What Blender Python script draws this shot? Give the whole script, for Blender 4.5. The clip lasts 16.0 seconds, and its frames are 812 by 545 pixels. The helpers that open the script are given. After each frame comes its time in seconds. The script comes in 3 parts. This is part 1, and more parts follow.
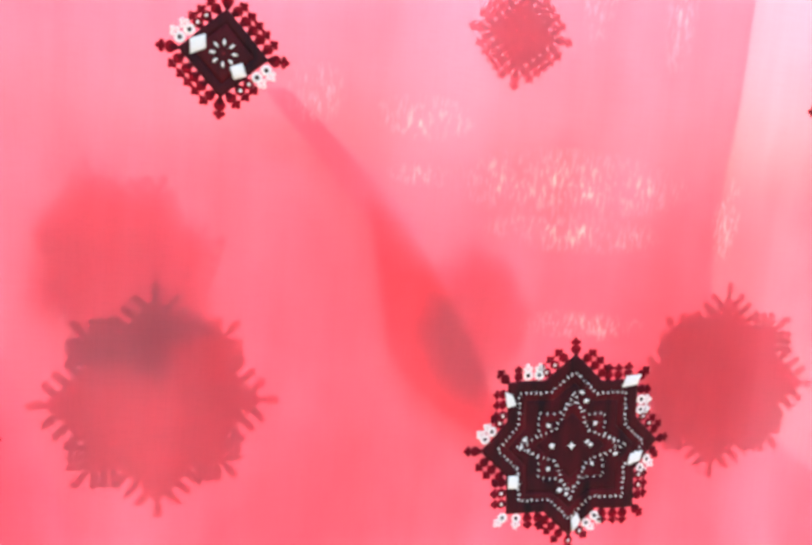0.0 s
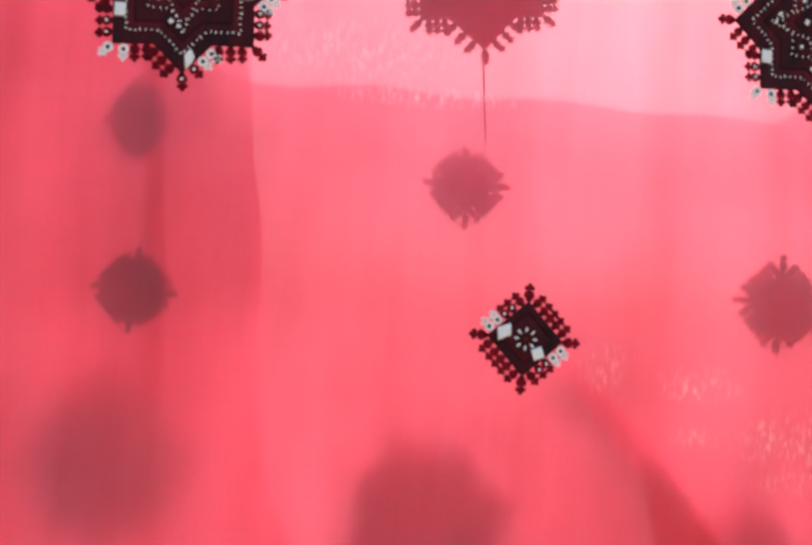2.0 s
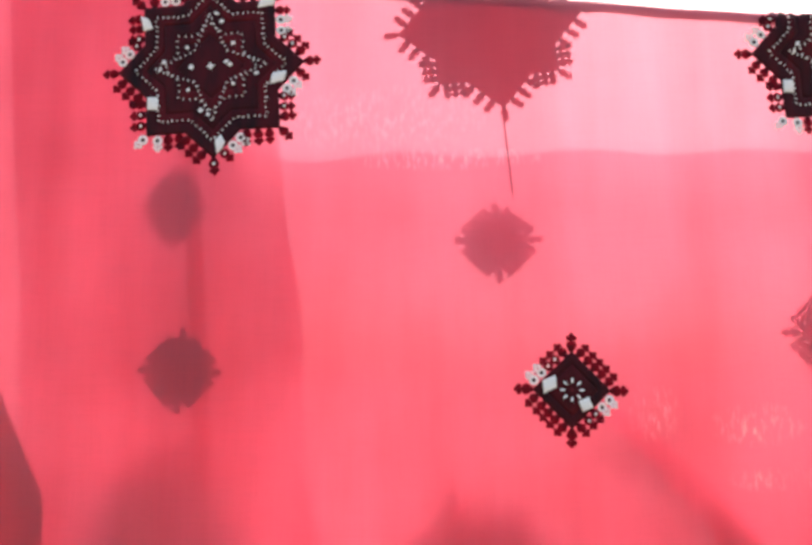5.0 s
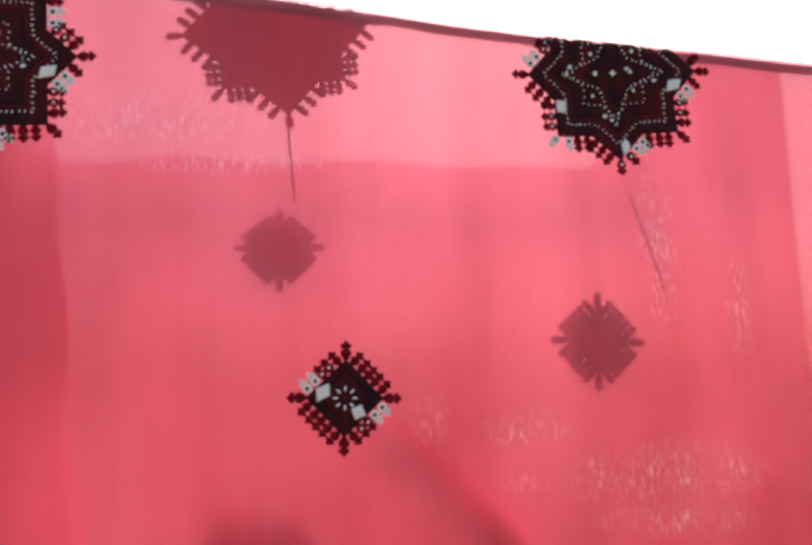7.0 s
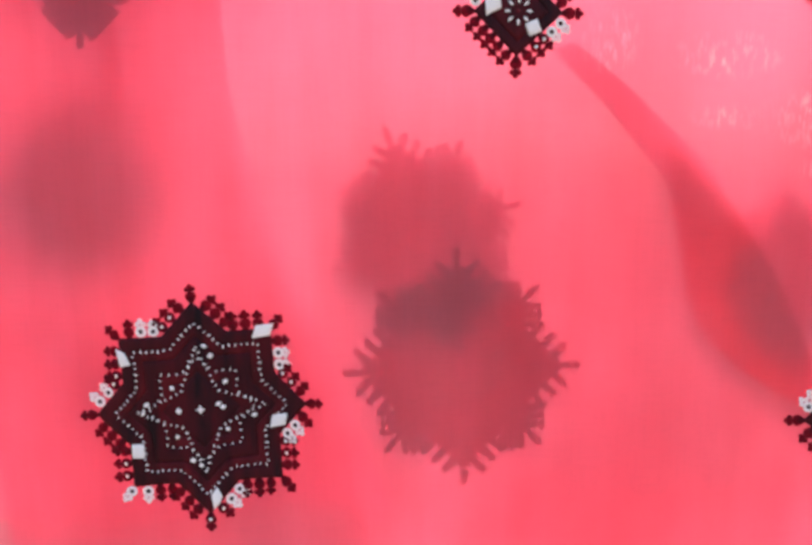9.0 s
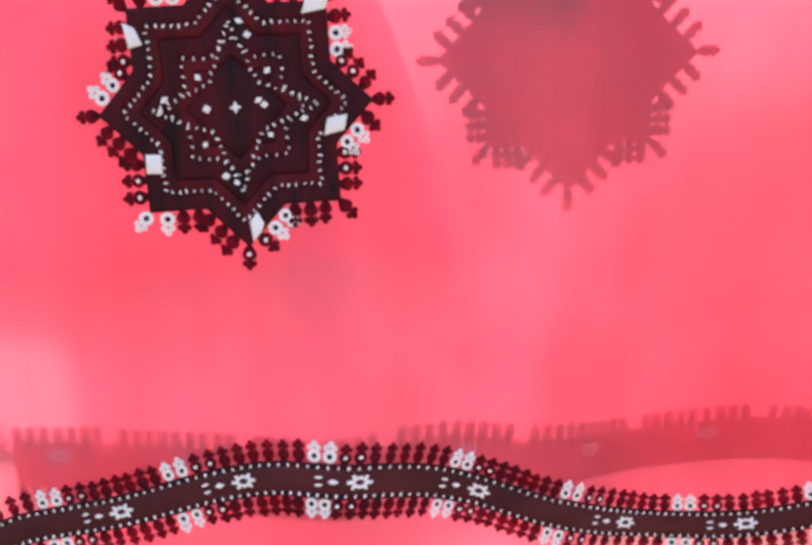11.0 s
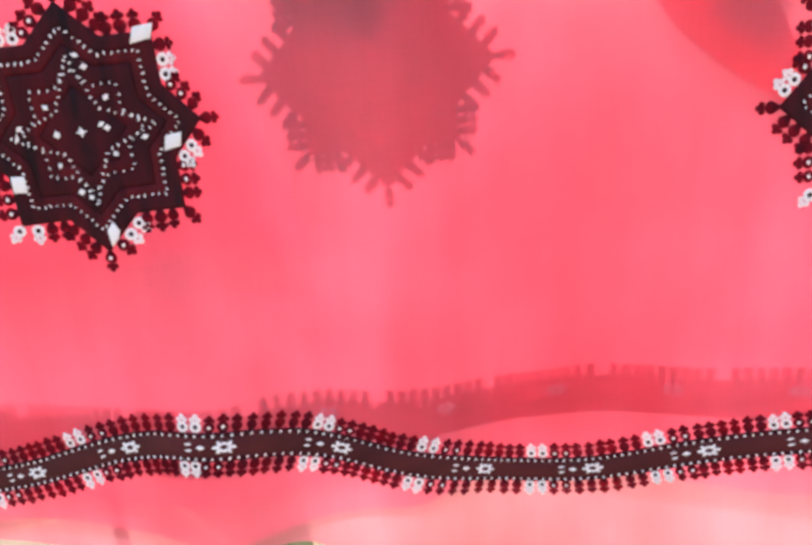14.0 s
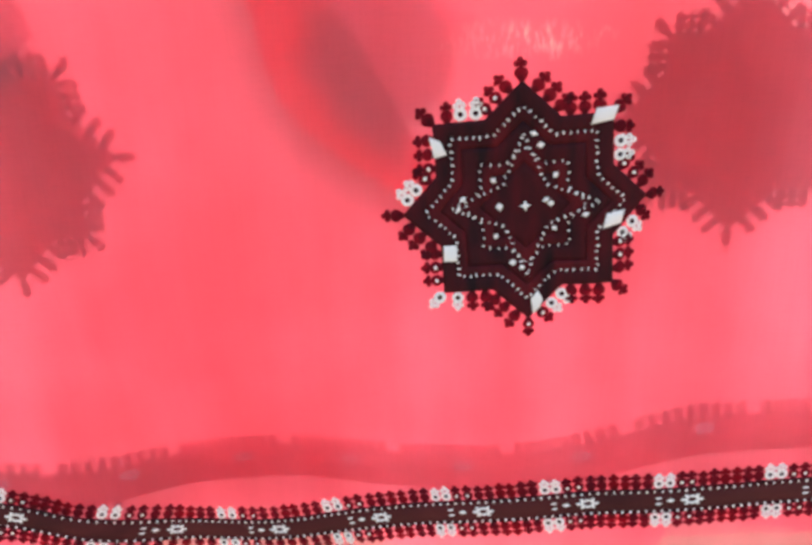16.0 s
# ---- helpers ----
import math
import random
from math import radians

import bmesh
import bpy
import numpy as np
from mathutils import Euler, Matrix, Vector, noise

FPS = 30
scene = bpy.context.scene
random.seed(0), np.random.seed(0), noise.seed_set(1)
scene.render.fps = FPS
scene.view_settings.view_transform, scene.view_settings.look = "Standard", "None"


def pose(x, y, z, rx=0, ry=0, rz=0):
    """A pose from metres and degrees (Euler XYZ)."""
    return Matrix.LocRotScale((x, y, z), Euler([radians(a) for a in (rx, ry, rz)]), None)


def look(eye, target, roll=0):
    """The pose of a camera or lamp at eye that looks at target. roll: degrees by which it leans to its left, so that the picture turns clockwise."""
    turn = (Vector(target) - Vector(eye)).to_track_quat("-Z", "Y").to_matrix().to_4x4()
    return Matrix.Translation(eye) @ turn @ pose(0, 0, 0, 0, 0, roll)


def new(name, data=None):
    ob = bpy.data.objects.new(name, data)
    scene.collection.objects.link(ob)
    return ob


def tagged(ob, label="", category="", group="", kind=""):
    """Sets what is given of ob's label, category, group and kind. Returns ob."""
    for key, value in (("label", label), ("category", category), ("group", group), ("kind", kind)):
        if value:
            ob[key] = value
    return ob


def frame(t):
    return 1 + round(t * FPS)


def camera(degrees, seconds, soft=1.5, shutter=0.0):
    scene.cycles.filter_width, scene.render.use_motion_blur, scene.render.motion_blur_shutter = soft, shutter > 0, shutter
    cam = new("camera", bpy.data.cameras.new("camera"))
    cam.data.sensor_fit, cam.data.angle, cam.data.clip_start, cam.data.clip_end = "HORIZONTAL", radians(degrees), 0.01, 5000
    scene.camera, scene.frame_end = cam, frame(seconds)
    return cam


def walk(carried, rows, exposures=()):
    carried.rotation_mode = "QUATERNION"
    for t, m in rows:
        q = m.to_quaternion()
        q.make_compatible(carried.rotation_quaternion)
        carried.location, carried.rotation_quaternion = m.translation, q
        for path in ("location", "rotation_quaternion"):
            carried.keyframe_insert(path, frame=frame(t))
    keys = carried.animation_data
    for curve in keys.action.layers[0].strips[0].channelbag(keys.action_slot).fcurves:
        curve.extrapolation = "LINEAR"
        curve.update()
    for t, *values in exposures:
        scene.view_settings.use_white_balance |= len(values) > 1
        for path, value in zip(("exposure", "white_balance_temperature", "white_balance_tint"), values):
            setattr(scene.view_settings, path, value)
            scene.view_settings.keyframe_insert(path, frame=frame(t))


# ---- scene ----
cam = camera(57.0, 16.0, soft=3.4)
PATH = [
    (0, (0.0207, -0.3628, 1.1926), (0.2364, 0.6045, 1.0594), 4.49),
    (0.5, (0.0138, -0.3873, 1.2044), (0.1852, 0.5955, 1.1352), 4.90),
    (1, (-0.0066, -0.3973, 1.2114), (0.1247, 0.5940, 1.2035), 5.72),
    (1.5, (-0.0208, -0.3970, 1.2140), (0.0280, 0.5984, 1.2963), 4.48),
    (2, (-0.0742, -0.3933, 1.2450), (-0.0226, 0.6036, 1.3042), 3.71),
    (2.5, (-0.0837, -0.3944, 1.2285), (-0.0946, 0.5938, 1.3818), 3.53),
    (3, (-0.0870, -0.3863, 1.2343), (-0.1404, 0.5931, 1.4288), 2.73),
    (3.2, (-0.0905, -0.3840, 1.2293), (-0.1426, 0.5852, 1.4698), 2.44),
    (5.3, (-0.0651, -0.4010, 1.2519), (-0.0749, 0.5915, 1.3738), -0.92),
    (5.5, (-0.0627, -0.4050, 1.2609), (-0.0646, 0.5891, 1.3695), -0.82),
    (6, (-0.0506, -0.4048, 1.2722), (-0.0003, 0.5908, 1.3516), -1.47),
    (6.5, (-0.0386, -0.4037, 1.2719), (0.0684, 0.5862, 1.3647), -1.38),
    (7, (-0.0177, -0.3948, 1.2406), (0.1339, 0.5813, 1.3968), -1.60),
    (7.5, (-0.0062, -0.3890, 1.2303), (0.1946, 0.5813, 1.3651), -3.51),
    (8, (0.0089, -0.3982, 1.2280), (0.1535, 0.5909, 1.2554), -4.34),
    (8.5, (-0.0058, -0.3803, 1.1875), (-0.0165, 0.6195, 1.1734), -2.00),
    (9, (-0.0294, -0.3557, 1.1622), (-0.0651, 0.6369, 1.0458), -0.45),
    (9.5, (-0.0423, -0.3306, 1.1318), (-0.0285, 0.6494, 0.9336), -0.75),
    (9.7, (-0.0481, -0.3284, 1.1255), (0.0084, 0.6371, 0.8711), -0.20),
    (11.8, (-0.0939, -0.2742, 1.0097), (-0.2139, 0.7090, 0.8717), 0.03),
    (12, (-0.0959, -0.2725, 1.0115), (-0.2612, 0.7007, 0.8518), 0.47),
    (12.5, (-0.1144, -0.2672, 1.0082), (-0.2389, 0.7128, 0.8531), 0.84),
    (13, (-0.0862, -0.2626, 1.0019), (-0.1298, 0.7264, 0.8609), -1.33),
    (13.5, (-0.0224, -0.2908, 1.0310), (-0.1368, 0.6759, 0.8021), -2.82),
    (14, (0.0102, -0.3206, 1.0798), (-0.0457, 0.6354, 0.7916), -3.59),
    (14.5, (0.0612, -0.3245, 1.1252), (0.0192, 0.6128, 0.7793), -2.67),
    (15, (0.1179, -0.3175, 1.1661), (0.0398, 0.5803, 0.7326), -1.22),
    (15.5, (0.1335, -0.3148, 1.1698), (0.1075, 0.5981, 0.7625), -1.60),
    (16, (0.1455, -0.3012, 1.1395), (0.1668, 0.6306, 0.7772), -0.84),
]
EXPOSURES = [(0.0, 2.1, 7400, 7), (1.0, 1.32, 7400, 7), (2.0, 1.23, 7400, 7), (3.2, 1.2, 7400, 7), (5.5, 1.35, 7400, 8), (7.0, 0.7, 7400, 7), (8.0, 0.98, 7400, 9), (9.0, 1.45, 7200, 17), (12.5, 1.72, 7200, 19), (14.0, 1.82, 7400, 16), (15.0, 1.6, 7600, 8), (16.0, 1.65, 7700, 7)]
walk(cam, [(t, look(eye, target, roll)) for t, eye, target, roll in PATH], EXPOSURES)

# ---- world and sun ----
world = bpy.data.worlds.new("overcast_sky")
scene.world = world
world.use_nodes = True
wn = world.node_tree.nodes
sky = wn.new("ShaderNodeTexSky")
sky.sky_type = "NISHITA"
sky.sun_disc = False
sky.sun_elevation = radians(48)
sky.sun_rotation = radians(20)
sky.air_density, sky.dust_density, sky.ozone_density = 1.0, 4.0, 0.6
world.node_tree.links.new(sky.outputs[0], wn["Background"].inputs[0])
wn["Background"].inputs[1].default_value = 0.15

sun_data = bpy.data.lights.new("sun", "SUN")
sun_data.energy, sun_data.angle, sun_data.color = 0.9, radians(14), (1.0, 0.96, 0.9)
sun = new("sun", sun_data)
sun.matrix_world = look((0.8, 2.4, 3.4), (0, 0, 1.2))


# ---- materials ----
def material(name):
    m = bpy.data.materials.new(name)
    m.use_nodes = True
    nt = m.node_tree
    nt.nodes.clear()
    out = nt.nodes.new("ShaderNodeOutputMaterial")
    return m, nt, out


def node(nt, kind, **values):
    n = nt.nodes.new(kind)
    for key, value in values.items():
        n.inputs[key.replace("_", " ")].default_value = value
    return n


def object_coords(nt, scale=(1, 1, 1)):
    tc = nt.nodes.new("ShaderNodeTexCoord")
    mp = nt.nodes.new("ShaderNodeMapping")
    mp.inputs["Scale"].default_value = scale
    nt.links.new(tc.outputs["Object"], mp.inputs["Vector"])
    return mp.outputs["Vector"]


def noise_node(nt, vec, scale, detail=4.0):
    n = nt.nodes.new("ShaderNodeTexNoise")
    n.inputs["Scale"].default_value, n.inputs["Detail"].default_value = scale, detail
    nt.links.new(vec, n.inputs["Vector"])
    return n.outputs["Fac"]


def ramp(nt, fac, a, b, low=0.3, high=0.7):
    r = nt.nodes.new("ShaderNodeValToRGB")
    r.color_ramp.elements[0].position, r.color_ramp.elements[1].position = low, high
    r.color_ramp.elements[0].color, r.color_ramp.elements[1].color = (*a, 1), (*b, 1)
    nt.links.new(fac, r.inputs[0])
    return r.outputs[0]


def bumped(nt, height, strength, distance):
    b = nt.nodes.new("ShaderNodeBump")
    b.inputs["Strength"].default_value, b.inputs["Distance"].default_value = strength, distance
    nt.links.new(height, b.inputs["Height"])
    return b.outputs["Normal"]


def surface(name, a, b, scale=20.0, rough=0.7, bump=0.3, grain=200.0, depth=0.002, stretch=(1, 1, 1), sheen=0.0, spec=0.5):
    """A plain surface: two tones in patches, fine grain in relief."""
    m, nt, out = material(name)
    vec = object_coords(nt, stretch)
    p = nt.nodes.new("ShaderNodeBsdfPrincipled")
    nt.links.new(ramp(nt, noise_node(nt, vec, scale), a, b), p.inputs["Base Color"])
    p.inputs["Roughness"].default_value = rough
    p.inputs["Sheen Weight"].default_value = sheen
    p.inputs["Specular IOR Level"].default_value = spec
    nt.links.new(bumped(nt, noise_node(nt, vec, grain), bump, depth), p.inputs["Normal"])
    nt.links.new(p.outputs[0], out.inputs[0])
    return m


def sheer(name, clear_tint, body_tint, clear, haze, thin, back, shine, scatter=1.28, patches=()):
    """Sheer woven silk: part of the light passes straight between the threads, part is spread a little, part glows through the threads."""
    m, nt, out = material(name)
    vec = object_coords(nt)
    L = nt.links
    # weave: slubs along the warp and the weft
    warp = noise_node(nt, object_coords(nt, (1.0, 1.0, 0.05)), 900.0, 2.0)
    weft = noise_node(nt, object_coords(nt, (0.05, 1.0, 1.0)), 900.0, 2.0)
    cross = nt.nodes.new("ShaderNodeMath")
    cross.operation = "ADD"
    L.new(warp, cross.inputs[0]), L.new(weft, cross.inputs[1])
    normal = bumped(nt, cross.outputs[0], 0.25, 0.0004)
    # blotches and upright streaks in the tint imitate the shading of folds
    cloud = noise_node(nt, vec, 6.5, 3.0)
    streak = noise_node(nt, object_coords(nt, (22.0, 1.0, 2.2)), 1.0, 4.0)
    tone_a = ramp(nt, cloud, tuple(c * k for c, k in zip(body_tint, (0.80, 0.54, 0.60))), body_tint, 0.36, 0.62)
    tone_b = ramp(nt, streak, (0.88, 0.74, 0.77), (1, 1, 1), 0.36, 0.62)
    both_tones = nt.nodes.new("ShaderNodeMixRGB")
    both_tones.blend_type = "MULTIPLY"
    both_tones.inputs[0].default_value = 1.0
    L.new(tone_a, both_tones.inputs[1]), L.new(tone_b, both_tones.inputs[2])
    # slanted streaks, darker in the tint where diagonal folds would shade
    tc = nt.nodes.new("ShaderNodeTexCoord")
    slant = nt.nodes.new("ShaderNodeMapping")
    slant.inputs["Rotation"].default_value = (0, radians(32), 0)
    slant.inputs["Scale"].default_value = (15.0, 1.0, 2.6)
    L.new(tc.outputs["Object"], slant.inputs["Vector"])
    drape = nt.nodes.new("ShaderNodeMixRGB")
    drape.blend_type = "MULTIPLY"
    drape.inputs[0].default_value = 1.0
    L.new(both_tones.outputs[0], drape.inputs[1])
    L.new(ramp(nt, noise_node(nt, slant.outputs["Vector"], 1.0, 2.0), (0.90, 0.66, 0.70), (1, 1, 1), 0.34, 0.60), drape.inputs[2])
    tone = drape.outputs[0]
    slub = ramp(nt, cross.outputs[0], (0.96, 0.96, 0.96), (1, 1, 1), 0.85, 1.15)
    mul = nt.nodes.new("ShaderNodeMixRGB")
    mul.blend_type = "MULTIPLY"
    mul.inputs[0].default_value = 1.0
    L.new(tone, mul.inputs[1]), L.new(slub, mul.inputs[2])
    straight = node(nt, "ShaderNodeBsdfTransparent", Color=(*clear_tint, 1))
    spread = node(nt, "ShaderNodeBsdfRefraction", Color=(*clear_tint, 1), Roughness=0.8, IOR=scatter)
    glow = nt.nodes.new("ShaderNodeBsdfTranslucent")
    face = nt.nodes.new("ShaderNodeBsdfDiffuse")
    gloss = node(nt, "ShaderNodeBsdfGlossy", Color=(1.0, 0.62, 0.68, 1), Roughness=0.38)
    L.new(mul.outputs[0], glow.inputs[0]), L.new(mul.outputs[0], face.inputs[0])
    L.new(normal, gloss.inputs["Normal"])
    L.new(normal, face.inputs["Normal"])

    def mix(a, b, share):
        x = nt.nodes.new("ShaderNodeMixShader")
        x.inputs[0].default_value = share
        L.new(a.outputs[0], x.inputs[1]), L.new(b.outputs[0], x.inputs[2])
        return x

    passing = mix(straight, spread, haze / (clear + haze))
    threads = mix(glow, face, back / (thin + back))
    both = mix(threads, passing, (clear + haze) / (clear + haze + thin + back))
    last = mix(both, gloss, shine)
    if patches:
        # painted sheen: small bright glints gathered in a few fixed patches of the weave
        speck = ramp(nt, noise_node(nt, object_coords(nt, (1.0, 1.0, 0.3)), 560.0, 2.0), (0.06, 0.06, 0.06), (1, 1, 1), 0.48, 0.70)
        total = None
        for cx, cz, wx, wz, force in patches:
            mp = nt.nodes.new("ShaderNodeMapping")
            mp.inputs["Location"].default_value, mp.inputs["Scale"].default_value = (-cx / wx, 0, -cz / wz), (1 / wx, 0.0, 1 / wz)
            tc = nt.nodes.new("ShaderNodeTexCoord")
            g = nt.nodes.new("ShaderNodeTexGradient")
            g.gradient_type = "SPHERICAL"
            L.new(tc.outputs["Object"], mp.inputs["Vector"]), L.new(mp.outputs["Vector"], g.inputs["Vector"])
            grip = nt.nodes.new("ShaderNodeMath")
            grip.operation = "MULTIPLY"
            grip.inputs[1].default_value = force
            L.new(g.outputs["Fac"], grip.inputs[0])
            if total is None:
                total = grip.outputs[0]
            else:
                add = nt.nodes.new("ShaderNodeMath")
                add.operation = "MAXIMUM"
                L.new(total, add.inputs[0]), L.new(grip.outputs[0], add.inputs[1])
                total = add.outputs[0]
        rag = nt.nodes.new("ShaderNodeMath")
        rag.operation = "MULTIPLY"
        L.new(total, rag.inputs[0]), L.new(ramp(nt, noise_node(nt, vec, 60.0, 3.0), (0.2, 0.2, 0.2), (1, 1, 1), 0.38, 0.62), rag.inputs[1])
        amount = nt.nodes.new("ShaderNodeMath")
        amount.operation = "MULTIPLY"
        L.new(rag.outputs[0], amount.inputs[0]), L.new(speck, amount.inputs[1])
        glint = node(nt, "ShaderNodeBsdfGlossy", Color=(1.0, 0.86, 0.84, 1), Roughness=0.45)
        last2 = mix(last, glint, 0.0)
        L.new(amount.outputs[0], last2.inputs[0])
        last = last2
    L.new(last.outputs[0], out.inputs[0])
    return m


PINK_CLEAR, PINK_BODY = (1.0, 0.635, 0.725), (0.96, 0.335, 0.455)
silk = sheer("sheer_pink_silk", PINK_CLEAR, PINK_BODY, clear=0.26, haze=0.16, thin=0.33, back=0.25, shine=0.05, scatter=1.2)
silk_thin = sheer("thin_pink_silk", PINK_CLEAR, PINK_BODY, clear=0.50, haze=0.24, thin=0.16, back=0.10, shine=0.03, scatter=1.2)
silk_dense = sheer("dense_pink_silk", PINK_CLEAR, PINK_BODY, clear=0.12, haze=0.14, thin=0.36, back=0.38, shine=0.04, scatter=1.2)
# highlights painted onto the front silk: x, z, half-widths, force
SHEEN_SPOTS = ((0.185, 1.192, 0.07, 0.020, 1.0), (0.19, 1.168, 0.055, 0.012, 1.0), (0.105, 1.219, 0.028, 0.012, 0.8), (0.050, 1.226, 0.016, 0.016, 0.6), (-0.085, 1.385, 0.06, 0.022, 0.45), (-0.05, 1.362, 0.055, 0.007, 0.7),
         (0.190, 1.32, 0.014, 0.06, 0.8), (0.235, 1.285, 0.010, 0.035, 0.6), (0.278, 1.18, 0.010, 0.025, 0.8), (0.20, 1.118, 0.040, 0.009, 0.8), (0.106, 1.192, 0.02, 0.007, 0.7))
silk_front = sheer("sheer_pink_silk_with_sheen", PINK_CLEAR, PINK_BODY, clear=0.42, haze=0.07, thin=0.26, back=0.25, shine=0.05, scatter=1.2, patches=SHEEN_SPOTS)
thread_black = surface("blackish_maroon_thread", (0.013, 0.005, 0.008), (0.075, 0.005, 0.010), 150, 0.55, 0.6, 1400, 0.0004, (1, 1, 0.25), 0.0, 0.12)
thread_maroon = surface("maroon_thread", (0.024, 0.004, 0.007), (0.120, 0.007, 0.013), 150, 0.5, 0.6, 1400, 0.0004, (1, 1, 0.25), 0.0, 0.12)
thread_red = surface("dark_red_thread", (0.10, 0.008, 0.014), (0.20, 0.014, 0.022), 70, 0.5, 0.6, 1400, 0.0004, (1, 1, 0.25), 0.0, 0.12)
thread_white = surface("white_thread", (0.86, 0.84, 0.83), (0.95, 0.94, 0.93), 120, 0.45, 0.6, 1500, 0.0004, (1, 1, 0.3), 0.2)


def loose_thread(name, face_tint, through_tint, share):
    """Thread or thin silk that lets some dyed light through."""
    m, nt, out = material(name)
    vec = object_coords(nt)
    d = nt.nodes.new("ShaderNodeBsdfDiffuse")
    nt.links.new(ramp(nt, noise_node(nt, vec, 120.0), tuple(c * 0.6 for c in face_tint), face_tint), d.inputs[0])
    g = nt.nodes.new("ShaderNodeBsdfTranslucent")
    nt.links.new(ramp(nt, noise_node(nt, vec, 30.0), tuple(c * 0.75 for c in through_tint), through_tint), g.inputs[0])
    x = nt.nodes.new("ShaderNodeMixShader")
    x.inputs[0].default_value = share
    nt.links.new(d.outputs[0], x.inputs[1]), nt.links.new(g.outputs[0], x.inputs[2])
    nt.links.new(x.outputs[0], out.inputs[0])
    return m


thread_edge = loose_thread("maroon_edging_stitch", (0.075, 0.014, 0.024), (0.55, 0.05, 0.09), 0.26)
# brownish tint that imitates shadow along folded silk edges
silk_edge_shade = loose_thread("shaded_silk_edge", (0.36, 0.17, 0.17), (0.45, 0.18, 0.18), 0.35)
thread_edge_red = loose_thread("dark_red_edging_stitch", (0.11, 0.013, 0.022), (0.62, 0.05, 0.08), 0.30)
thread_band = surface("brown_maroon_thread", (0.050, 0.007, 0.011), (0.100, 0.015, 0.019), 45, 0.5, 0.6, 1400, 0.0004, (0.5, 1, 1), 0.0, 0.2)
# paler, redder copies of the maroon thread: light filtered by silk, put into colour
thread_reverse = loose_thread("lit_maroon_reverse_stitch", (0.15, 0.038, 0.052), (0.72, 0.13, 0.175), 0.48)
border_reverse = loose_thread("lit_border_reverse_stitch", (0.18, 0.042, 0.066), (0.74, 0.12, 0.18), 0.54)
# maroon tint puts the darkening of overlapping pink silk into one sheet
silk_corner_shade = loose_thread("shaded_pink_silk_corner", (0.24, 0.03, 0.045), (0.60, 0.05, 0.07), 0.42)
# deep red stands for the shading of many bunched pink layers
silk_fold_shade = loose_thread("shaded_gathered_silk", (0.55, 0.03, 0.034), (0.90, 0.04, 0.048), 0.52)
rope_fibre = surface("pale_rope_fibre", (0.45, 0.40, 0.32), (0.68, 0.63, 0.54), 40, 0.9, 0.8, 350, 0.001)
concrete = surface("sunlit_concrete", (0.19, 0.155, 0.11), (0.28, 0.235, 0.175), 2.0, 0.9, 0.4, 60, 0.004)
plaster = surface("cream_plaster", (0.58, 0.51, 0.42), (0.70, 0.63, 0.53), 1.5, 0.9, 0.3, 80, 0.003)
brown_wood = surface("weathered_brown_wood", (0.07, 0.042, 0.03), (0.14, 0.09, 0.065), 6, 0.75, 0.5, 40, 0.003, (6, 6, 0.5))
clay = surface("terracotta_clay", (0.30, 0.12, 0.07), (0.42, 0.19, 0.11), 12, 0.85, 0.3, 90, 0.002)
soil = surface("dark_soil", (0.03, 0.02, 0.012), (0.07, 0.05, 0.03), 40, 0.95, 0.8, 150, 0.006)
leaf_green = surface("olive_green_leaf", (0.045, 0.075, 0.025), (0.10, 0.14, 0.05), 14, 0.5, 0.3, 120, 0.001)
leaf_pale = surface("pale_leaf_margin", (0.34, 0.32, 0.18), (0.45, 0.43, 0.27), 14, 0.5, 0.3, 120, 0.001)


# ---- building helpers ----
def part(name, bm, mats, parent=None, label="", smooth=True):
    me = bpy.data.meshes.new(name)
    bm.to_mesh(me)
    bm.free()
    for m in mats if isinstance(mats, (list, tuple)) else [mats]:
        me.materials.append(m)
    if smooth:
        for p in me.polygons:
            p.use_smooth = True
    ob = new(name, me)
    if parent is not None:
        ob.parent = parent
    if label:
        tagged(ob, label)
    return ob


def ease(a, b, v):
    t = np.clip((v - a) / (b - a), 0, 1)
    return t * t * (3 - 2 * t)


def smooth_line(knots):
    """A smooth curve through a few (place, height) knots."""
    kx, ky = np.array(knots).T
    slope = np.gradient(ky, kx)

    def at(x):
        i = int(np.clip(np.searchsorted(kx, x) - 1, 0, len(kx) - 2))
        w = kx[i + 1] - kx[i]
        t = min(max((x - kx[i]) / w, 0.0), 1.0)
        h00, h10, h01, h11 = 2 * t**3 - 3 * t**2 + 1, t**3 - 2 * t**2 + t, -2 * t**3 + 3 * t**2, t**3 - t**2
        return h00 * ky[i] + h10 * w * slope[i] + h01 * ky[i + 1] + h11 * w * slope[i + 1]

    return at


# the rope's sag, the wavy hem with its pleat, how far the hem swings back, and the side edges
fold = smooth_line([(-1.5, 1.58), (-0.344, 1.4878), (-0.23, 1.4743), (-0.02, 1.4600), (0.13, 1.4455), (0.234, 1.4392), (0.304, 1.4345), (1.5, 1.41)])
hem = smooth_line([(-0.40, 0.862), (-0.318, 0.8671), (-0.29, 0.8773), (-0.275, 0.8665), (-0.243, 0.8762), (-0.203, 0.8855), (-0.15, 0.9025), (-0.128, 0.9068),
                   (-0.095, 0.9050), (-0.049, 0.8890), (-0.012, 0.8745), (0.03, 0.8600), (0.06, 0.8590), (0.085, 0.8615), (0.138, 0.8755), (0.19, 0.8866), (0.242, 0.8970), (0.29, 0.9012), (0.36, 0.908), (0.9, 0.90)])
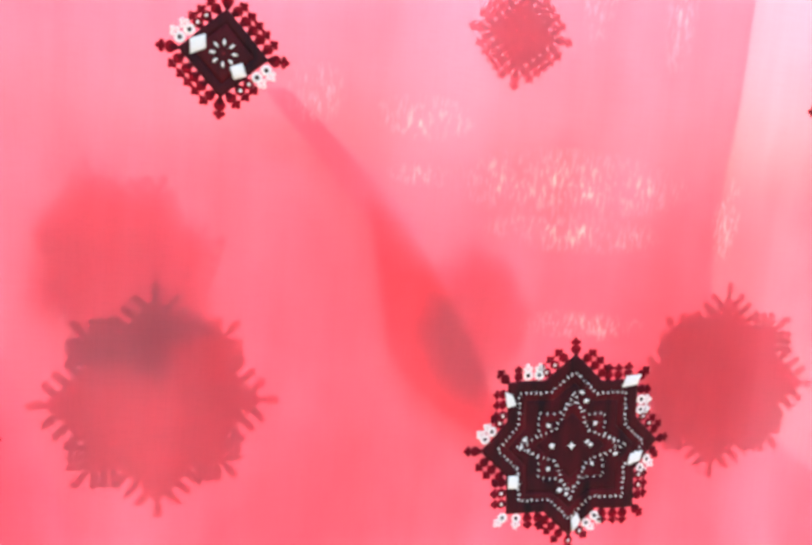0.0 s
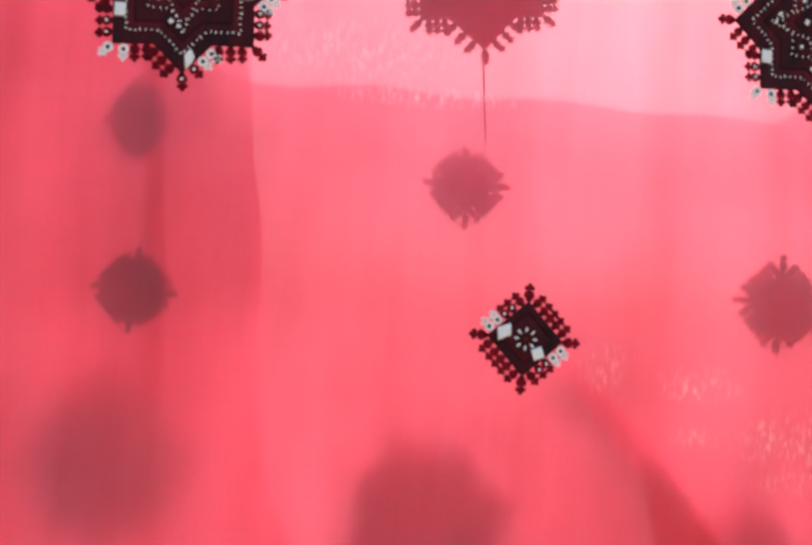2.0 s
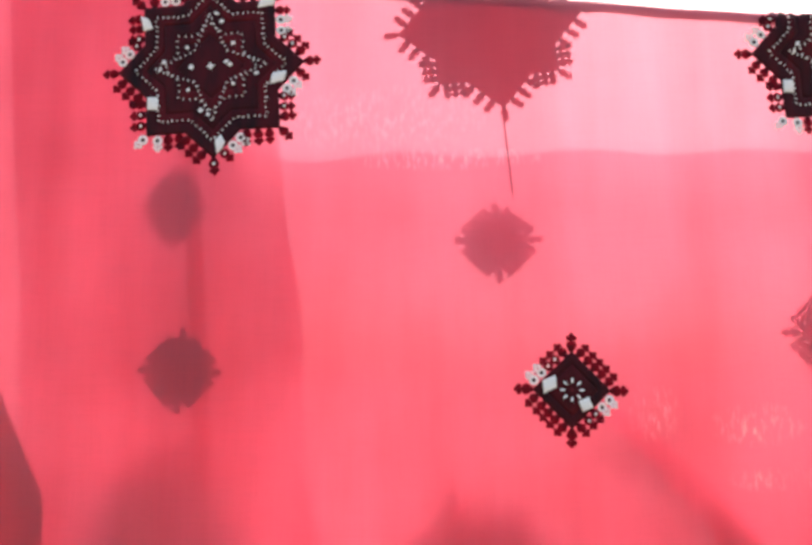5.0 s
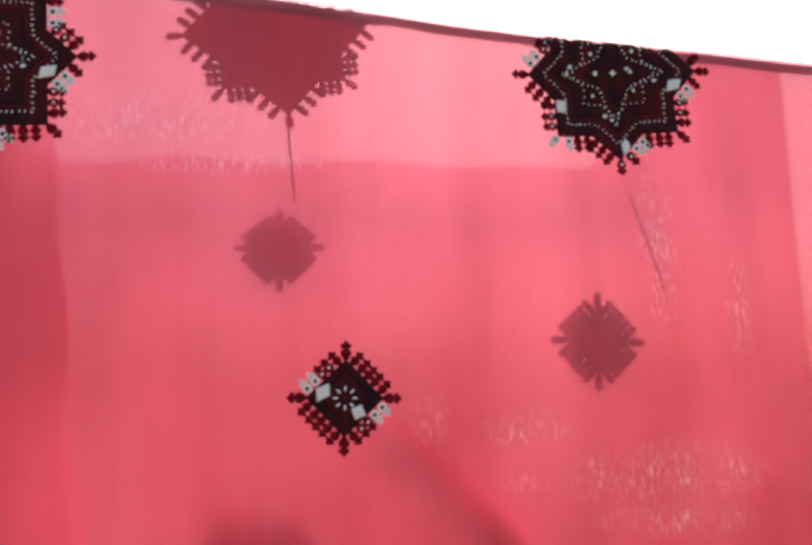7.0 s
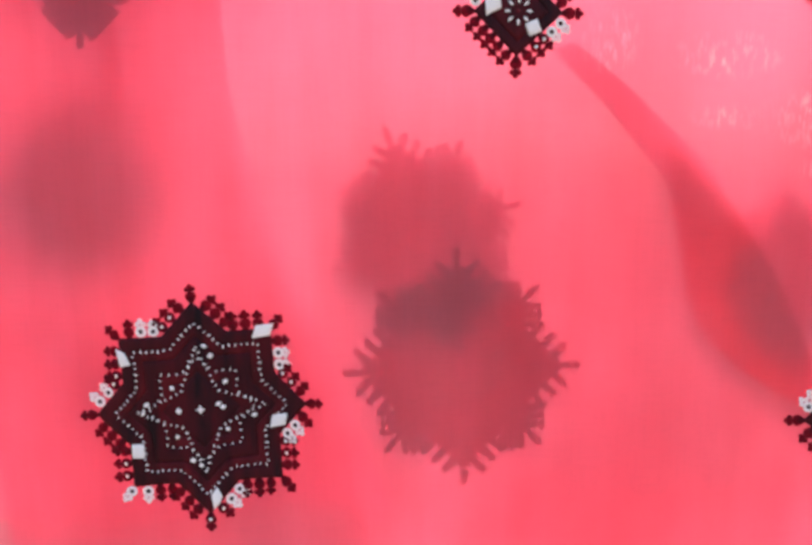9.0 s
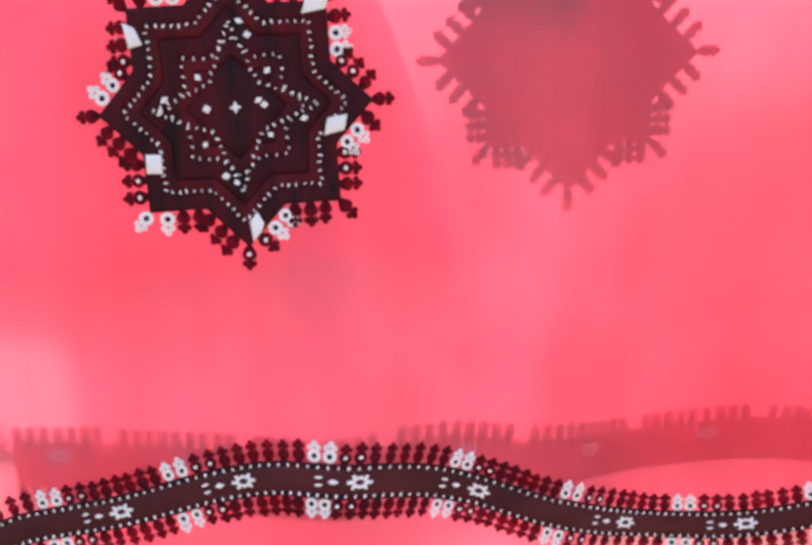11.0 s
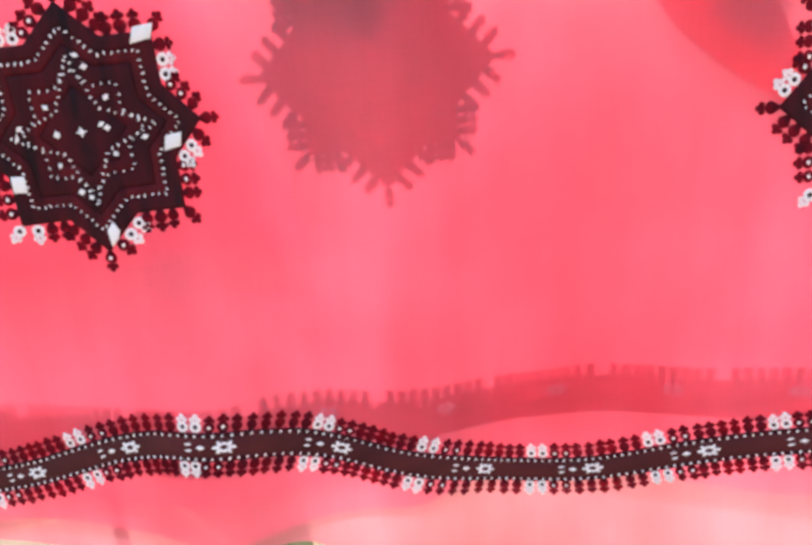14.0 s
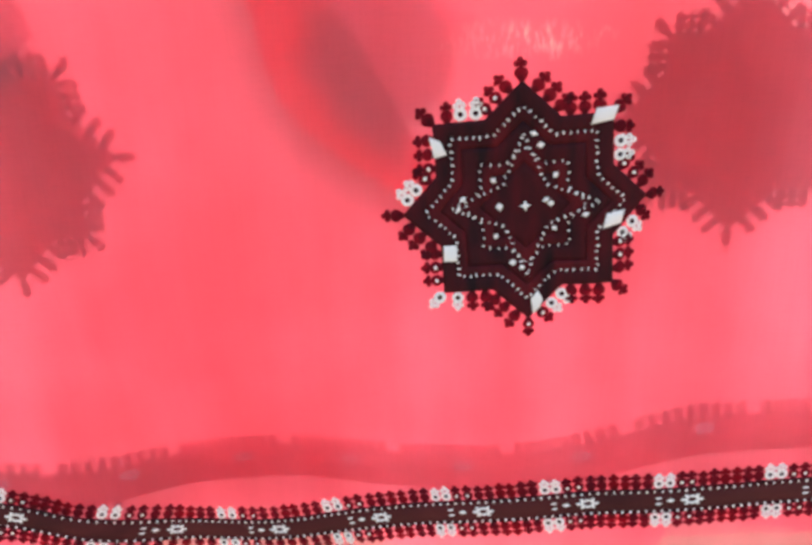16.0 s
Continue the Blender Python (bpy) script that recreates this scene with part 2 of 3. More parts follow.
hem_swing = smooth_line([(-0.40, 0.010), (-0.25, 0.010), (-0.15, -0.004), (-0.105, -0.013), (-0.06, 0.012), (-0.01, 0.020), (0.03, 0.035), (0.08, 0.032), (0.14, 0.022), (0.25, 0.001), (0.35, -0.004), (0.9, 0.01)])
left_edge = smooth_line([(0.80, -0.320), (0.87, -0.323), (1.0, -0.335), (1.26, -0.39), (1.43, -0.353), (1.50, -0.341)])
back_left = smooth_line([(0.80, -0.255), (0.90, -0.2548), (0.966, -0.250), (1.2, -0.276), (1.285, -0.281), (1.37, -0.290), (1.50, -0.301)])
RIGHT = 1.15


def hump(x, z, cx, cz, wx, wz):
    return math.exp(-(((x - cx) / wx) ** 2) - ((z - cz) / wz) ** 2)


def roll_over(x, z, depth):
    """How the sheet bends over the rope near its top: 0 at the rope, depth lower down."""
    d = max(fold(x) - z, 0.0)
    return depth * math.sqrt(max(0.0, 1 - (1 - min(d / 0.006, 1.0)) ** 2))


def front_y(x, z):
    low = float(ease(1.40, 0.9, z))
    y = 0.0022 * math.sin(x * 47 + 0.9 + 0.8 * math.sin(z * 9)) * (0.3 + low)
    y += 0.0016 * math.sin((x + 0.32 * z) * 83 + 1.7) * (0.2 + low)
    y += 0.0009 * math.sin((x - 0.12 * z) * 150) * low
    y += -0.012 * hump(x, z, 0.01, 1.24, 0.08, 0.09) + 0.008 * hump(x, z, 0.19, 1.06, 0.09, 0.09) + 0.005 * hump(x, z, 0.17, 1.40, 0.06, 0.06)
    hang = float(ease(1.03, 0.89, z))
    y = y * (1 - 0.9 * hang) + hem_swing(x) * (hang + max(0.0, 0.89 - z) * 2.0)
    y += 0.008 * math.exp(-(((x + 0.290) / 0.010) ** 2)) * hang
    y *= float(ease(0.0, 0.05, fold(x) - z))
    return y + 0.003 - roll_over(x, z, 0.004)


def back_y(x, z):
    """The panel behind: it clings to the front, and stands off where slack is caught between them."""
    gap = 0.0034 + 0.0009 * (1 + math.sin((x + 0.1 * z) * 61 + 2.0)) * float(ease(1.44, 1.35, z))
    gap += 0.0045 * hump(x, z, -0.065, 1.12, 0.05, 0.07) + 0.0035 * hump(x, z, 0.115, 1.265, 0.035, 0.05)
    gap += 0.006 * float(ease(-0.03, 0.08, x)) * float(ease(1.02, 0.94, z)) + 0.003 * hump(x, z, -0.20, 1.20, 0.04, 0.03)
    return front_y(x, z) + gap - 0.004 + roll_over(x, z, 0.004)


def pleat(x, z, line, half, reach):
    """A flat pleat down a line: the cloth doubles back on itself. Returns the shift across and outwards."""
    t = (x - line(z)) / half
    k = math.exp(-t * t)
    return -reach * half * t * k, 0.0015 * t * k


PLEATS = ((smooth_line([(0.9, -0.165), (1.15, -0.180), (1.29, -0.188), (1.48, -0.203)]), 0.014, 2.2),)
tuck_edge = smooth_line([(0.9, -0.02), (1.0835, -0.084), (1.166, -0.117), (1.207, -0.127), (1.29, -0.133), (1.354, -0.146), (1.48, -0.160)])


def inner_point(x, z):
    y = back_y(x, z) + 0.0022 + 0.002 * float(ease(1.40, 1.25, z)) + 0.0012 * (1 + math.sin((x - 0.25 * z) * 52 + 0.4))
    y += 0.012 * hump(x + (z - 1.12) * 0.38, z, 0.13, 1.12, 0.024, 0.06)
    y += 0.030 * float(ease(1.315, 1.375, z)) * float(ease(-0.19, -0.15, x)) * float(ease(0.215, 0.17, x)) + 0.002 * hump(x, z, -0.03, 1.14, 0.06, 0.06)
    dx = 0.0
    for line, half, reach in PLEATS:
        a, b = pleat(x, z, line, half, reach * float(ease(1.0, 1.2, z)))
        dx, y = dx + a, y + b + 0.0015 * min(1.0, abs(a) * 300)
    return x + dx, y - 0.008 + roll_over(x, z, 0.008), z


FRONT, BACK, INNER = (lambda x, z: (x, front_y(x, z), z)), (lambda x, z: (x, back_y(x, z), z)), inner_point


def sheet(surf, left, right, top, bottom, nu, nv):
    """A hanging sheet: u across, v down, closely spaced near the rope."""
    bm = bmesh.new()
    rows = []
    for j in range(nv + 1):
        v = (j / nv) ** 1.35
        row = []
        for i in range(nu + 1):
            u = i / nu
            side = right if callable(right) else (lambda z: right)
            x = left(1.2) + (side(1.2) - left(1.2)) * u
            z = top(x) + (bottom(x) - top(x)) * v
            x = left(z) + (side(z) - left(z)) * u
            row.append(bm.verts.new(surf(x, z)))
        rows.append(row)
    for j in range(nv):
        for i in range(nu):
            bm.faces.new((rows[j][i], rows[j + 1][i], rows[j + 1][i + 1], rows[j][i + 1]))
    return bm


def frame_on(surf, x, z, lift=0.0, turn=0.0):
    """A pose on the cloth: local x along it, local y up it, local z out towards the room side."""
    e = 0.002
    p = Vector(surf(x, z))
    du = (Vector(surf(x + e, z)) - Vector(surf(x - e, z))).normalized()
    dv = (Vector(surf(x, z + e)) - Vector(surf(x, z - e))).normalized()
    n = du.cross(dv).normalized()
    dv = n.cross(du)
    m = Matrix((du, dv, n)).transposed().to_4x4()
    return Matrix.Translation(p + n * lift) @ m @ Matrix.Rotation(turn, 4, "Z")


# ---- stitches ----
def blob(bm, cx, cy, rx, ry, h, n=8, turn=0.0, mat=0, base=0.0, square=0.0):
    """A small padded stitch: a low dome."""
    c = bm.verts.new((cx, cy, base + h))
    rings = []
    for k, (s, z) in enumerate(((0.62, h * 0.85), (1.0, 0.0))):
        ring = []
        for i in range(n):
            a = 2 * math.pi * i / n
            r = 1.0 - square * (0.5 - 0.5 * math.cos(4 * a))
            px, py = rx * s * r * math.cos(a), ry * s * r * math.sin(a)
            ring.append(bm.verts.new((cx + px * math.cos(turn) - py * math.sin(turn), cy + px * math.sin(turn) + py * math.cos(turn), base + z)))
        rings.append(ring)
    faces = []
    for i in range(n):
        j = (i + 1) % n
        faces.append(bm.faces.new((c, rings[0][i], rings[0][j])))
        faces.append(bm.faces.new((rings[0][i], rings[1][i], rings[1][j], rings[0][j])))
    for f in faces:
        f.material_index = mat
    return bm


def ring_blob(bm, cx, cy, r, width, h, n=8, mat=0):
    inner, mid, outer = [], [], []
    for i in range(n):
        a = 2 * math.pi * i / n + 0.39
        for lst, rr, z in ((inner, r - width, 0.0), (mid, r - width * 0.45, h), (outer, r, 0.0)):
            lst.append(bm.verts.new((cx + rr * math.cos(a), cy + rr * math.sin(a), z)))
    for i in range(n):
        j = (i + 1) % n
        bm.faces.new((inner[i], mid[i], mid[j], inner[j])).material_index = mat
        bm.faces.new((mid[i], outer[i], outer[j], mid[j])).material_index = mat


def flower_bm(kind, bm=None):
    """One edging flower, 1 unit = 1 m, foot at the origin, growing along +y."""
    bm = bm or bmesh.new()
    if kind == "white":
        ring_blob(bm, 0, 0.0027, 0.0024, 0.0015, 0.0006, 8, 1)
        blob(bm, 0, 0.0027, 0.0010, 0.0010, 0.0002, 6, 0, 0)
        for sx, sy in ((-0.0012, 0.0056), (0.0012, 0.0056), (0, 0.0070)):
            ring_blob(bm, sx, sy, 0.00115, 0.0009, 0.0005, 6, 1)
        return bm
    blob(bm, 0, 0.0004, 0.0008, 0.0016, 0.0004, 6)
    blob(bm, 0, 0.0028, 0.0024, 0.0021, 0.0006, 9)
    blob(bm, 0, 0.0012, 0.0016, 0.0014, 0.0005, 6)
    for sx, sy in ((-0.0011, 0.0058), (0.0011, 0.0058), (0, 0.0070)):
        blob(bm, sx * 1.15, sy, 0.0011, 0.0011, 0.0005, 7)
    blob(bm, 0, 0.0052, 0.0008, 0.0012, 0.0005, 6)
    if kind == "dotted":
        blob(bm, 0, 0.0028, 0.00095, 0.0008, 0.0005, 6, 0.3, 1, 0.0004)
    return bm


FLOWERS = {}
for kind, mats in (("dark", [thread_edge]), ("red", [thread_edge_red]), ("maroon", [thread_edge]), ("dotted", [thread_edge, thread_white]), ("white", [thread_black, thread_white])):
    me = bpy.data.meshes.new("edging_flower_" + kind)
    fb = flower_bm(kind)
    fb.to_mesh(me)
    fb.free()
    for m in mats:
        me.materials.append(m)
    for p in me.polygons:
        p.use_smooth = True
    FLOWERS[kind] = me


def place_flower(kind, m, parent, size=1.0):
    ob = new("edging_flower", FLOWERS[kind])
    ob.parent = parent
    ob.matrix_basis = m @ Matrix.Diagonal((size, size, 1, 1))
    return ob


class Pattern:
    """A motif laid on a sheet: local coordinates in metres, turned, stretched and bent with the cloth."""

    def __init__(self, surf, cx, cz, turn=0.0, sx=1.0, sy=1.0, skew=0.0):
        self.surf, self.cx, self.cz, self.turn, self.sx, self.sy, self.skew = surf, cx, cz, radians(turn), sx, sy, skew

    def flat(self, p, q):
        p, q = p * self.sx + q * self.skew, q * self.sy
        c, s = math.cos(self.turn), math.sin(self.turn)
        return self.cx + p * c - q * s, self.cz + p * s + q * c

    def at(self, p, q, lift):
        x, z = self.flat(p, q)
        top = fold(x) - 0.0005
        over = z > top
        x, y, z = self.surf(x, min(z, top))
        return Vector((x, y - lift if not over else y + 0.004 - lift, z))

    def stand(self, p, q, angle, lift):
        x, z = self.flat(p, q)
        return frame_on(self.surf, x, min(z, fold(x) - 0.003), lift, angle + self.turn)

    def visible(self, p, q):
        x, z = self.flat(p, q)
        return z < fold(x) - 0.004

    def bend(self, bm, lift):
        for v in bm.verts:
            v.co = self.at(v.co.x, v.co.y, lift + v.co.z)
        return bm


def star_outline(radius, square=1.0):
    """The eight-pointed star of two crossed squares; the upright square may be smaller than the diamond."""
    side = square * radius / math.sqrt(2)
    notch, slip = math.hypot(side, radius - side), math.atan2(radius - side, side)
    pts = []
    for k in range(4):
        a = math.pi / 2 - k * math.pi / 2
        for r, turn in ((radius, 0.0), (notch, slip), (radius * square, math.pi / 4), (notch, math.pi / 2 - slip)):
            pts.append((r * math.cos(a - turn), r * math.sin(a - turn)))
    return pts


def diamond_outline(radius):
    return [(0, radius), (radius, 0), (0, -radius), (-radius, 0)]


def along(pts, step, closed=True, shift=0.0):
    out = []
    n = len(pts)
    for k in range(n if closed else n - 1):
        (ax, ay), (bx, by) = pts[k], pts[(k + 1) % n]
        d = math.hypot(bx - ax, by - ay)
        m = max(1, round(d / step))
        for i in range(m):
            t = (i + shift) / m
            out.append((ax + (bx - ax) * t, ay + (by - ay) * t, math.atan2(by - ay, bx - ax)))
    return out


def plate(outer, inner, h, sub=4):
    """A filled band of satin stitch between two outlines (inner None: filled to the middle)."""
    bm = bmesh.new()

    def dense(pts):
        res = []
        for k in range(len(pts)):
            (ax, ay), (bx, by) = pts[k], pts[(k + 1) % len(pts)]
            res += [(ax + (bx - ax) * i / sub, ay + (by - ay) * i / sub) for i in range(sub)]
        return res

    o = dense(outer)
    i_ = dense(inner) if inner else [(0, 0)] * len(o)
    rows = []
    steps = (0.0, 0.04, 0.3, 0.6, 0.96, 1.0) if inner else (0.0, 0.04, 0.25, 0.5, 0.75, 0.97)
    for s in steps:
        z = h if 0.01 < s < 0.99 else 0.0
        rows.append([bm.verts.new((a[0] + (b[0] - a[0]) * s, a[1] + (b[1] - a[1]) * s, z)) for a, b in zip(o, i_)])
    n = len(o)
    for r in range(len(rows) - 1):
        for k in range(n):
            j = (k + 1) % n
            bm.faces.new((rows[r][k], rows[r][j], rows[r + 1][j], rows[r + 1][k]))
    if not inner:
        c = bm.verts.new((0, 0, h))
        for k in range(n):
            bm.faces.new((rows[-1][k], rows[-1][(k + 1) % n], c))
    bmesh.ops.recalc_face_normals(bm, faces=bm.faces)
    return bm


PATCH_SHAPES = {"square": ((-1, -0.8), (0.8, -1), (1, 0.85), (-0.8, 1)), "slant": ((-1, -1), (0.55, -0.9), (1, 0.9), (-0.5, 1)),
                "wedge": ((-0.7, -1), (1, -0.9), (0.45, 0.4), (-0.9, 1)), "leaf": ((-0.25, -1), (0.7, -0.35), (1, 0.25), (0.1, 1), (-0.8, 0.3))}


def lozenge(w, h, turn, cx, cy, shape="square"):
    """A padded patch of white satin stitch, laid in slightly uneven threads."""
    bm = bmesh.new()
    pts = PATCH_SHAPES[shape]
    c, s = math.cos(turn), math.sin(turn)
    rings = []
    for k, z in ((1.0, 0.0), (0.90, 0.0006), (0.45, 0.0008)):
        rings.append([bm.verts.new((cx + (x * w * c - y * h * s) * k, cy + (x * w * s + y * h * c) * k, z)) for x, y in pts])
    n = len(pts)
    for a, b in zip(rings, rings[1:]):
        for k in range(n):
            bm.faces.new((a[k], a[(k + 1) % n], b[(k + 1) % n], b[k]))
    bm.faces.new(rings[-1])
    bmesh.ops.triangulate(bm, faces=bm.faces)
    return bm


R_STAR = 0.0510
THREADS = {True: (thread_black, thread_maroon), False: (thread_reverse, thread_reverse)}
# flowers that are worked in white or carry a white dot, counted clockwise from the top point
WHITE_STAR = {9: "white", 10: "white", 11: "dotted", 12: "dotted", 16: "white", 17: "white", 18: "dotted", 19: "dotted", 25: "white", 26: "white", 27: "dotted", 28: "dotted",
              34: "white", 35: "white", 36: "dotted", 37: "dotted", 43: "white", 44: "white", 45: "dotted", 46: "dotted", 51: "white", 52: "white", 53: "dotted", 54: "dotted"}


def star_flowers(square=1.0):
    """Feet and directions of the edging flowers: one on each point, three along each side."""
    out = []
    pts = star_outline(R_STAR - 0.0006, square)
    for k in range(16):
        (ax, ay), (bx, by) = pts[k], pts[(k + 1) % 16]
        side = math.atan2(by - ay, bx - ax)
        normal = side + math.pi / 2
        if k % 2 == 0:
            out.append((ax, ay, math.atan2(ay, ax)))
            ts = (0.27, 0.55, 0.83)
        else:
            ts = (0.17, 0.45, 0.73)
        for t in ts:
            out.append((ax + (bx - ax) * t, ay + (by - ay) * t, normal))
    return out


def star_stitches(bm):
    """Rows of white seed stitches along the star's lines."""
    rnd = random.Random(4)
    arms = []
    for k in range(4):
        a = math.pi / 2 - k * math.pi / 2
        arms += [(0.0305 * math.cos(a), 0.0305 * math.sin(a)), (0.0124 * math.cos(a - math.pi / 4), 0.0124 * math.sin(a - math.pi / 4))]
    for line, step, size in ((star_outline(0.0412), 0.0031, 0.00044), (star_outline(0.0250), 0.0030, 0.00043), (arms, 0.0030, 0.00044)):
        for x, y, a in along(line, step, True, 0.3):
            blob(bm, x + rnd.uniform(-0.0003, 0.0003), y + rnd.uniform(-0.0003, 0.0003), size * rnd.uniform(0.7, 1.25), size * 2.0 * rnd.uniform(0.7, 1.2), 0.0006, 6, a + rnd.uniform(-0.8, 0.4), 0, 0.0007)
    return bm


STAR_SPOTS = [(0, 0, 1.9, 0.9, 0.05), (0, 0, 0.9, 2.1, 0.05), (-0.0105, 0, 1.3, 1.6, 0.2), (0.0085, 0.0022, 1.3, 1.0, 0.5), (0.0105, 0.0005, 1.2, 1.3, 0.1), (-0.0255, 0.004, 1.5, 1.1, 0.6),
              (0.0066, 0.0252, 1.3, 1.3, 0.1), (0.004, 0.030, 1.4, 1.0, -0.4), (-0.006, -0.0243, 1.4, 1.4, 0.1), (-0.0022, -0.0268, 1.0, 1.2, 0.4), (0.0245, -0.005, 1.4, 1.1, 0.2),
              (-0.0125, -0.0125, 0.9, 1.3, -0.6), (0.0125, 0.0125, 1.0, 1.5, -0.7), (-0.0125, 0.0112, 1.0, 1.4, 0.7), (0.0118, -0.0103, 0.9, 1.3, 0.7), (-0.0275, 0.0, 0.9, 1.1, 0.3)]
STAR_PATCHES = [(-0.0345, 0.0272, 0.0032, 0.0046, 0.1, "wedge"), (0.0322, 0.0352, 0.0060, 0.0030, 0.1, "slant"), (-0.0322, -0.0185, 0.0032, 0.0038, 0.05, "square"), (0.0034, -0.0435, 0.0030, 0.0056, -0.12, "leaf"), (0.0362, -0.0080, 0.0052, 0.0030, 0.15, "slant")]


def star_motif(parent, surf, cx, cz, turn, sx=1.0, sy=1.0, skew=0.0, full=True):
    """The large embroidered star; a full one has its flowers, stitches and patches as pieces."""
    pat = Pattern(surf, cx, cz, turn, sx, sy, skew)
    thread_black, thread_maroon = THREADS[full]
    square = 1.0 if full else 0.92
    ob = part("star_motif", pat.bend(plate(star_outline(R_STAR, square), star_outline(0.0418, square), 0.0006), 0.0004), thread_black, parent,
              "dark maroon embroidered eight-pointed star with white stitches")
    part("satin_band", pat.bend(plate(star_outline(0.0418, square), star_outline(0.0352, square), 0.0007, 3), 0.0004), thread_maroon, ob, "maroon satin-stitch band")
    part("satin_band", pat.bend(plate(star_outline(0.0352, square), star_outline(0.0250, square), 0.0006, 3), 0.0004), thread_black, ob)
    part("satin_band", pat.bend(plate(star_outline(0.0250, square), star_outline(0.0185, square), 0.0007, 3), 0.0004), thread_maroon, ob, "maroon satin-stitch band")
    part("star_heart", pat.bend(plate(star_outline(0.0185, square), None, 0.0006, 3), 0.0004), thread_black, ob)
    rnd = random.Random(int(cx * 1000))
    joined = bmesh.new()
    for k, (x, y, a) in enumerate(star_flowers(square)):
        kind = WHITE_STAR.get(k, "dark" if rnd.random() < 0.72 else "maroon")
        if not pat.visible(x + 0.008 * math.cos(a), y + 0.008 * math.sin(a)):
            continue
        if full:
            m = pat.stand(x, y, a - math.pi / 2 + rnd.uniform(-0.08, 0.08), 0.0004)
            place_flower(kind, m, ob, rnd.uniform(1.16, 1.28))
        else:
            fb = flower_bm("dark")
            bmesh.ops.transform(fb, matrix=Matrix.Translation((x, y, 0)) @ Matrix.Rotation(a - math.pi / 2, 4, "Z") @ Matrix.Diagonal((1.0, 1.06, 1, 1)), verts=fb.verts)
            tmp = bpy.data.meshes.new("tmp")
            fb.to_mesh(tmp)
            fb.free()
            joined.from_mesh(tmp)
            bpy.data.meshes.remove(tmp)
    if not full:
        tagged(part("edging_flowers", pat.bend(joined, 0.0003), thread_reverse, ob), kind="stuff")
        return ob
    joined.free()
    part("seed_stitches", pat.bend(star_stitches(bmesh.new()), 0.0003), thread_white, ob, "rows of white seed stitches")
    for x, y, w, h, a in STAR_SPOTS:
        part("white_spot", pat.bend(blob(bmesh.new(), x, y, w * 0.0013, h * 0.0011, 0.0006, 4, a, 0, 0.0007), 0.0004), thread_white, ob)
    for x, y, w, h, a, shape in STAR_PATCHES:
        part("silk_patch", pat.bend(lozenge(w, h, a, x, y, shape), 0.0011), thread_white, ob, "white laid-silk patch")
    return ob


R_DIAMOND = 0.0185


def diamond_motif(parent, surf, cx, cz, turn, sx=1.0, sy=1.0, full=True, label="dark maroon embroidered diamond with white stitches"):
    pat = Pattern(surf, cx, cz, turn, sx, sy)
    thread_black, thread_maroon = THREADS[full]
    edge = R_DIAMOND if full else 0.0160
    ob = part("diamond_motif", pat.bend(plate(diamond_outline(edge), diamond_outline(0.0125), 0.0006, 6), 0.0004), thread_black, parent, label)
    part("diamond_heart", pat.bend(plate(diamond_outline(0.0125), None, 0.0006, 5), 0.0004), thread_maroon, ob)
    rnd = random.Random(9)
    joined = bmesh.new()
    pts = diamond_outline(edge - 0.0004)
    special = {(3, 3): "dotted", (3, 4): "dotted", (3, 1): "white", (3, 2): "white", (1, 1): "white", (1, 2): "white", (1, 3): "dotted", (1, 4): "dotted"}
    for k in range(4):
        (ax, ay), (bx, by) = pts[k], pts[(k + 1) % 4]
        normal = math.atan2(by - ay, bx - ax) + math.pi / 2
        for i in range(6):
            t = (0, 0.13, 0.325, 0.5, 0.675, 0.87)[i]
            a = math.atan2(ay, ax) if i == 0 else normal
            x, y = ax + (bx - ax) * t, ay + (by - ay) * t
            if full:
                kind = special.get((k, i), "dark" if rnd.random() < 0.7 else "maroon")
                place_flower(kind, pat.stand(x, y, a - math.pi / 2, 0.0004), ob, 1.1 if i else 1.22)
            else:
                fb = flower_bm("dark")
                bmesh.ops.transform(fb, matrix=Matrix.Translation((x, y, 0)) @ Matrix.Rotation(a - math.pi / 2, 4, "Z") @ Matrix.Diagonal((1.0, 1.06, 1, 1)), verts=fb.verts)
                tmp = bpy.data.meshes.new("tmp")
                fb.to_mesh(tmp)
                fb.free()
                joined.from_mesh(tmp)
                bpy.data.meshes.remove(tmp)
    if not full:
        tagged(part("edging_flowers", pat.bend(joined, 0.0003), thread_reverse, ob), kind="stuff")
        return ob
    joined.free()
    for k in range(8):
        a = k * math.pi / 4
        part("petal_stitch", pat.bend(blob(bmesh.new(), 0.0045 * math.cos(a), 0.0045 * math.sin(a), 0.0014, 0.0006, 0.0005, 6, a, 0, 0.0007), 0.0004), thread_white, ob)
    part("centre_knot", pat.bend(blob(bmesh.new(), 0, 0, 0.0009, 0.0009, 0.0005, 6, 0, 0, 0.0007), 0.0004), thread_red, ob)
    part("silk_patch", pat.bend(lozenge(0.0044, 0.0030, 0.45, -0.0105, 0.0026, "slant"), 0.0011), thread_white, ob, "white laid-silk patch")
    part("silk_patch", pat.bend(lozenge(0.0030, 0.0030, 0.5, 0.0064, -0.0066), 0.0011), thread_white, ob, "white laid-silk patch")
    return ob


